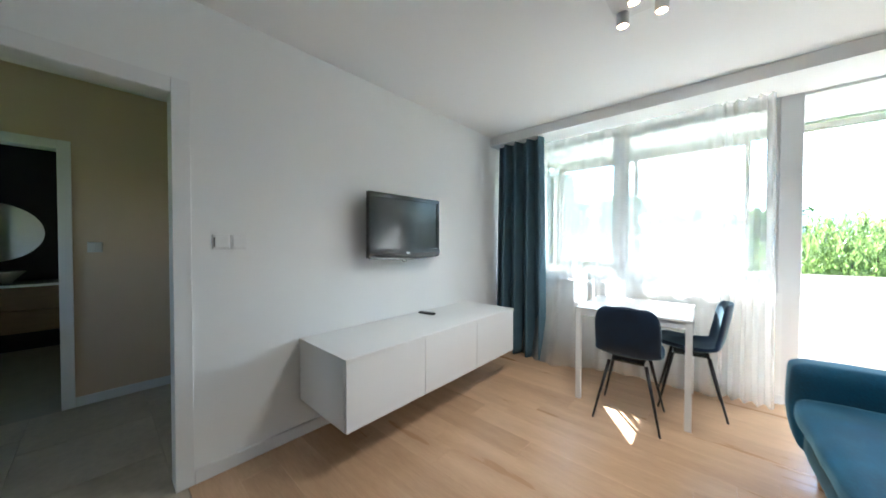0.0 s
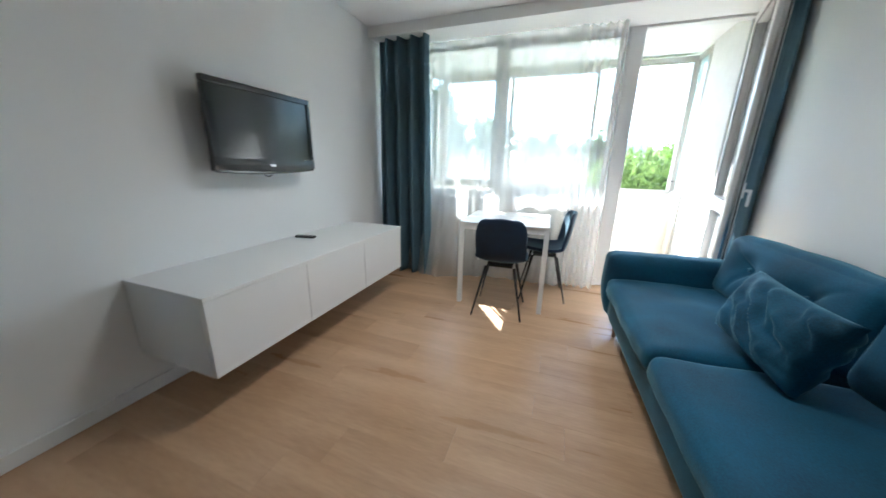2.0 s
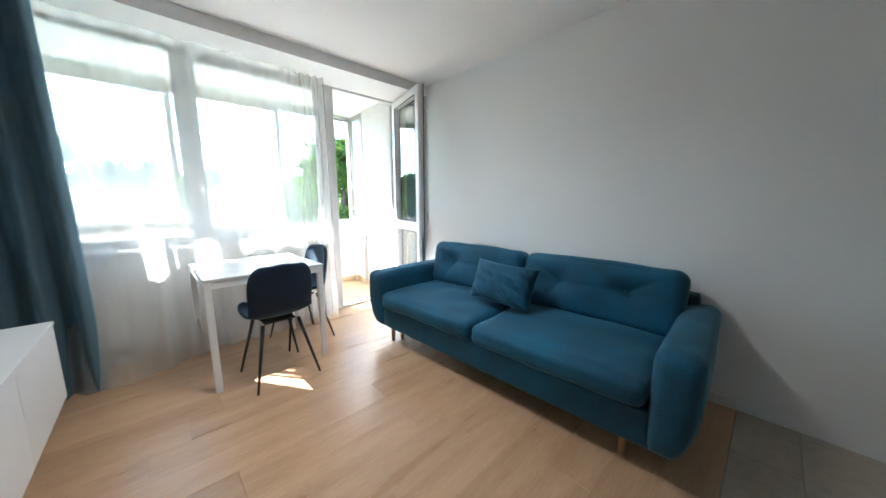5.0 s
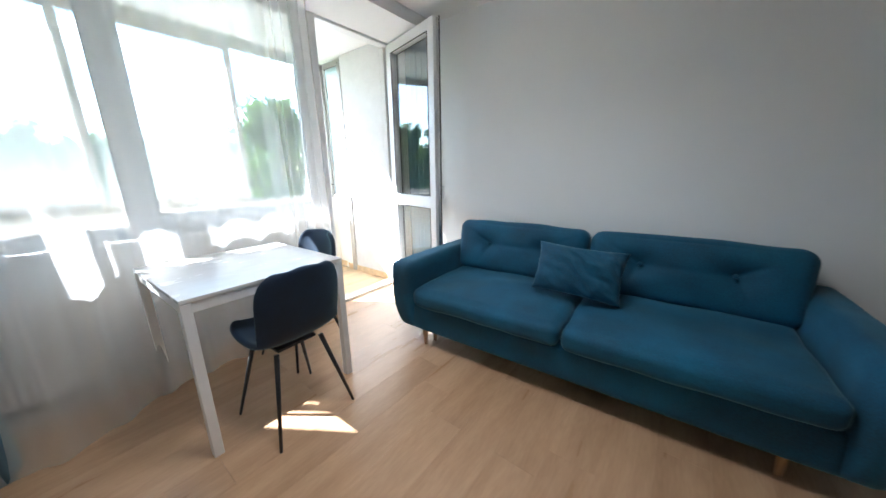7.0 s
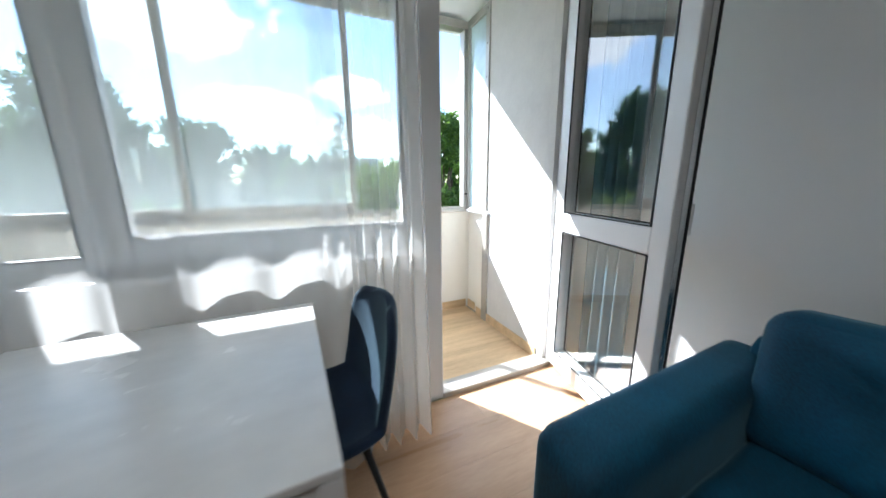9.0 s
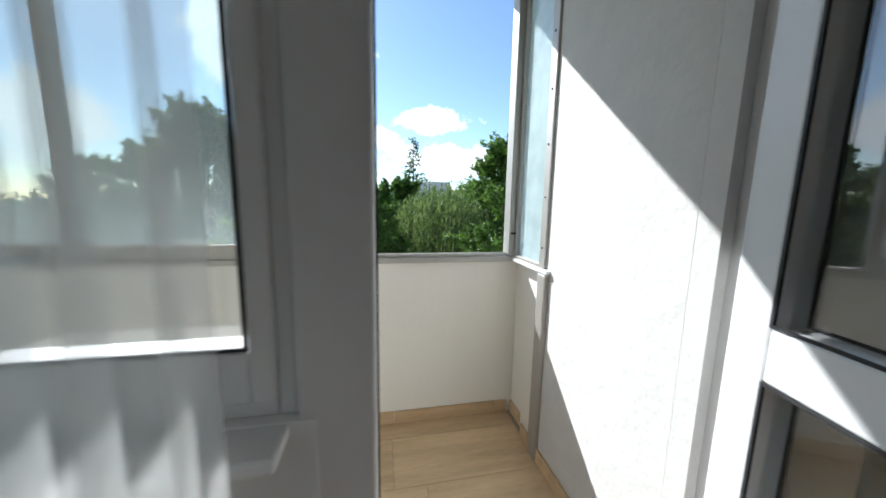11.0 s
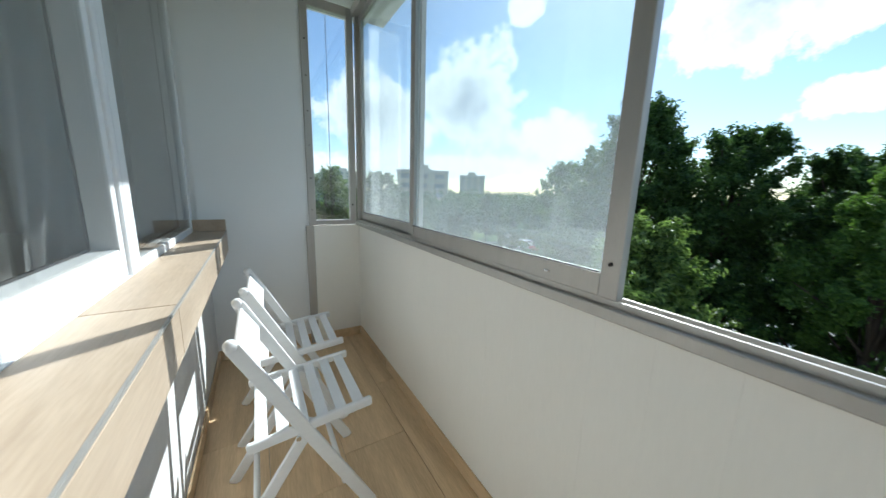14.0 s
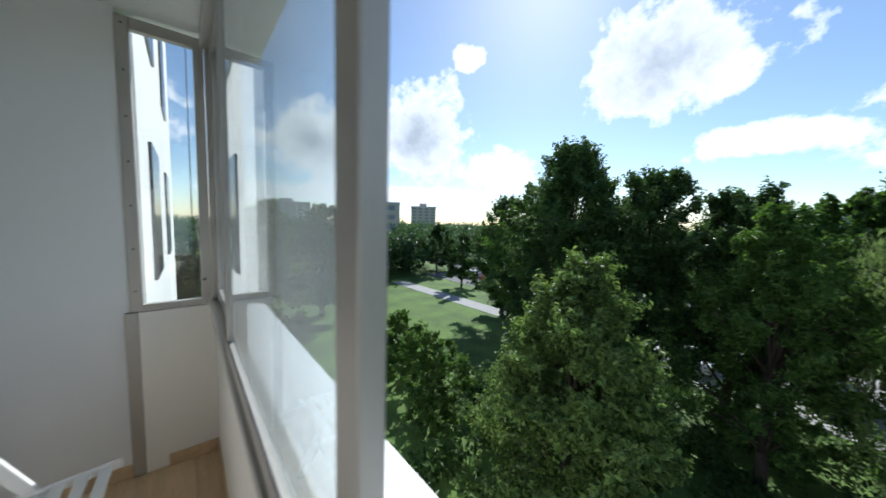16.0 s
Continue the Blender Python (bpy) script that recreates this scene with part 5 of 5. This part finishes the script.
# woods that close the horizon
woods = []
for k in range(3600):
    a = rng.uniform(-1.35, 1.9)
    d = 46 + 170 * rng.uniform(0, 1) ** 1.3
    bx, by = 2.5 - d * math.sin(a), 4.0 + d * math.cos(a)
    if by < (8 if bx > -44 else -40) or (50 < by < 61) or (-46 < bx < -20 and by < 52):
        continue
    hgt = rng.uniform(6.5, 10.0) + (1.6 if d > 110 else 0)
    rad = rng.uniform(2.2, 4.0)
    m = 190 if d < 110 else 80
    dirs = in_ball(m)
    woods.append(np.array([bx, by, GZ + hgt * 0.58]) + dirs * rng.uniform(0.35, 1, (m, 1)) ** 0.4 * np.array([rad, rad, hgt * 0.44]))
wd = leaf_mesh("far_woods", np.concatenate(woods), 0.42, LEAF_FAR)
tagged(wd, "green woods on the horizon", "woods", kind="stuff")

# hedge and shrubs below the near trees, their dark leaves standing in for shade
under = []
for k in range(330):
    bx, by = rng.uniform(-9, 18), rng.uniform(9, 29)
    m = 80
    under.append(np.array([bx, by, GZ + 0.5]) + in_ball(m) * rng.uniform(0.3, 1, (m, 1)) * np.array([0.9, 0.9, 0.8]))
ug = leaf_mesh("shade_shrubs", np.concatenate(under), 0.13, LEAF_DARK)
tagged(ug, "dark green shrubs standing in for shade below the trees", "shrubs", kind="stuff")

solo("overhead_cable", rod((-0.40, 4.425, -2.0), (-0.385, 4.423, 6.0), 0.003, n=6), BLACK_METAL, "thin black cable hanging down the facade", "cable")

# the same house goes on past the balcony
nb = thing("neighbour_facade", (-4.6, 4.0, GZ), "white rendered facade of the same block beyond the balcony", "building")
part("wall", box(-9.0, 3.75, GZ - 0.1, -0.75, 4.10, 6.0), NEIGHBOUR, nb)
part("fin", box(-0.74, 3.6, GZ - 0.1, -0.42, 4.16, 6.0), NEIGHBOUR, nb)
for zz in (-1.9, 0.75, 3.4):
    for x0 in (-3.2, -6.2):
        part("window", box(x0, 4.101, zz, x0 + 1.1, 4.13, zz + 1.5), FAR_GLASS, nb)
solo("house_wall", box(-0.06, 3.57, GZ - 0.1, 3.6, 4.76, -0.21), NEIGHBOUR, "white rendered house wall below the balcony", "wall", kind="structure")
solo("house_wall_east", box(XR + 0.141, YB, GZ - 0.1, 9.0, 4.30, 6.0), NEIGHBOUR, "white rendered wall of the house beside the balcony", "wall", kind="structure")


# ---- laid floors, piece by piece ----
def pieces(parent, name, mat, cells, z1, thick, gap):
    """Thin bevelled boards or tiles; those of one size share a mesh."""
    meshes = {}
    for x0, y0, x1, y1 in cells:
        key = (round(x1 - x0, 3), round(y1 - y0, 3))
        if key not in meshes:
            hx, hy, b = key[0] / 2 - gap / 2, key[1] / 2 - gap / 2, 0.0007
            me = bpy.data.meshes.new(name)
            vs = [(sx * (hx - o), sy * (hy - o), z) for o, z in ((0, -thick), (0, -b), (b, 0)) for sx, sy in ((-1, -1), (1, -1), (1, 1), (-1, 1))]
            fs = [(i + k * 4, (i + 1) % 4 + k * 4, (i + 1) % 4 + (k + 1) * 4, i + (k + 1) * 4) for k in range(2) for i in range(4)] + [(8, 9, 10, 11)]
            me.from_pydata(vs, [], fs)
            me.materials.append(mat)
            meshes[key] = me
        ob = new(name, meshes[key])
        ob.parent = parent
        ob.location = Vector(((x0 + x1) / 2, (y0 + y1) / 2, z1)) - parent.location


def rows_of(x0, x1, y0, y1, length, width, seed):
    r = random.Random(seed)
    cells, y, k = [], y0, 0
    while y < y1 - 0.01:
        ye = min(y + width, y1)
        x = x0 - length * ((k * 0.37 + r.choice((0.0, 0.25, 0.5))) % 1.0)
        while x < x1 - 0.005:
            a, b = max(x, x0), min(x + length, x1)
            if b - a > 0.01:
                cells.append((a, y, b, ye))
            x += length
        y, k = ye, k + 1
    return cells


pieces(floor, "plank", OAK, rows_of(XL, XR - 0.002, 0.05, YW0, 1.285, 0.1935, 3), 0.0, 0.008, 0.0005)
pieces(floor_hall, "tile", TILE, rows_of(XL, XR - 0.002, YB, 0.046, 0.6, 0.6, 5) + rows_of(-1.66, XL, -1.8, 0.25, 0.6, 0.6, 6), 0.0, 0.008, 0.003)
solo("floor_hall_edge", box(-1.66, 0.05, -0.12, XL - 0.101, 0.26, -0.009), GROUT, "grout bed of the hall floor", "floor", kind="structure")
fb = bpy.data.objects["floor_balcony"]
pieces(fb, "tile", TAN, rows_of(BX0, BX1, YW1, PY0, 1.2, 0.3, 9), 0.0, 0.008, 0.002)
sk = thing("balcony_skirting", (1.7, 4.1, 0), "wood-look tile skirting round the balcony", "skirting", kind="structure")
for k in range(6):
    a = BX0 + 0.03 + k * 0.6
    b = min(a + 0.598, BX1)
    if b - a > 0.05:
        part("tile", box(a, PY0 - 0.010 + 0.002 * (k % 2), 0.0, b, PY0 - 0.0005, 0.072, 0.0015), TAN, sk)
for y0, y1 in ((YW1 + 0.035, 3.95), (3.952, 4.213)):
    part("tile", box(BX0 + 0.0005, y0, 0.0, BX0 + 0.010, y1, 0.072, 0.0015), TAN, sk)
part("tile", box(BX0 + 0.0265, 4.272, 0.0, BX0 + 0.034, PY0 - 0.011, 0.072, 0.0015), TAN, sk)
for y0, y1 in ((YW1 + 0.002, 4.0), (4.002, 4.298)):
    part("tile", box(BX1 - 0.010, y0, 0.0, BX1 - 0.0005, y1, 0.072, 0.0015), TAN, sk)
part("tile", box(BX1 + 0.018, 4.377, 0.0, BX1 + 0.0295, PY0 - 0.011, 0.072, 0.0015), TAN, sk)
for a, b in ((BX0 + 0.012, 1.2), (1.202, 2.44)):
    part("tile", box(a, YW1 + 0.031, 0.0, b, YW1 + 0.04, 0.072, 0.0015), TAN, sk)
# narrow boards face the parapet, joint by joint
ORIGIN[parapet] = parapet.location.copy()
x = BX0 + 0.031
while x < BX1 - 0.005:
    part("panel", box(x, PY0 - 0.006, 0.076, min(x + 0.1358, BX1), PY0 - 0.0005, 0.929, 0.0003, 1), PARAPET, parapet)
    x += 0.136
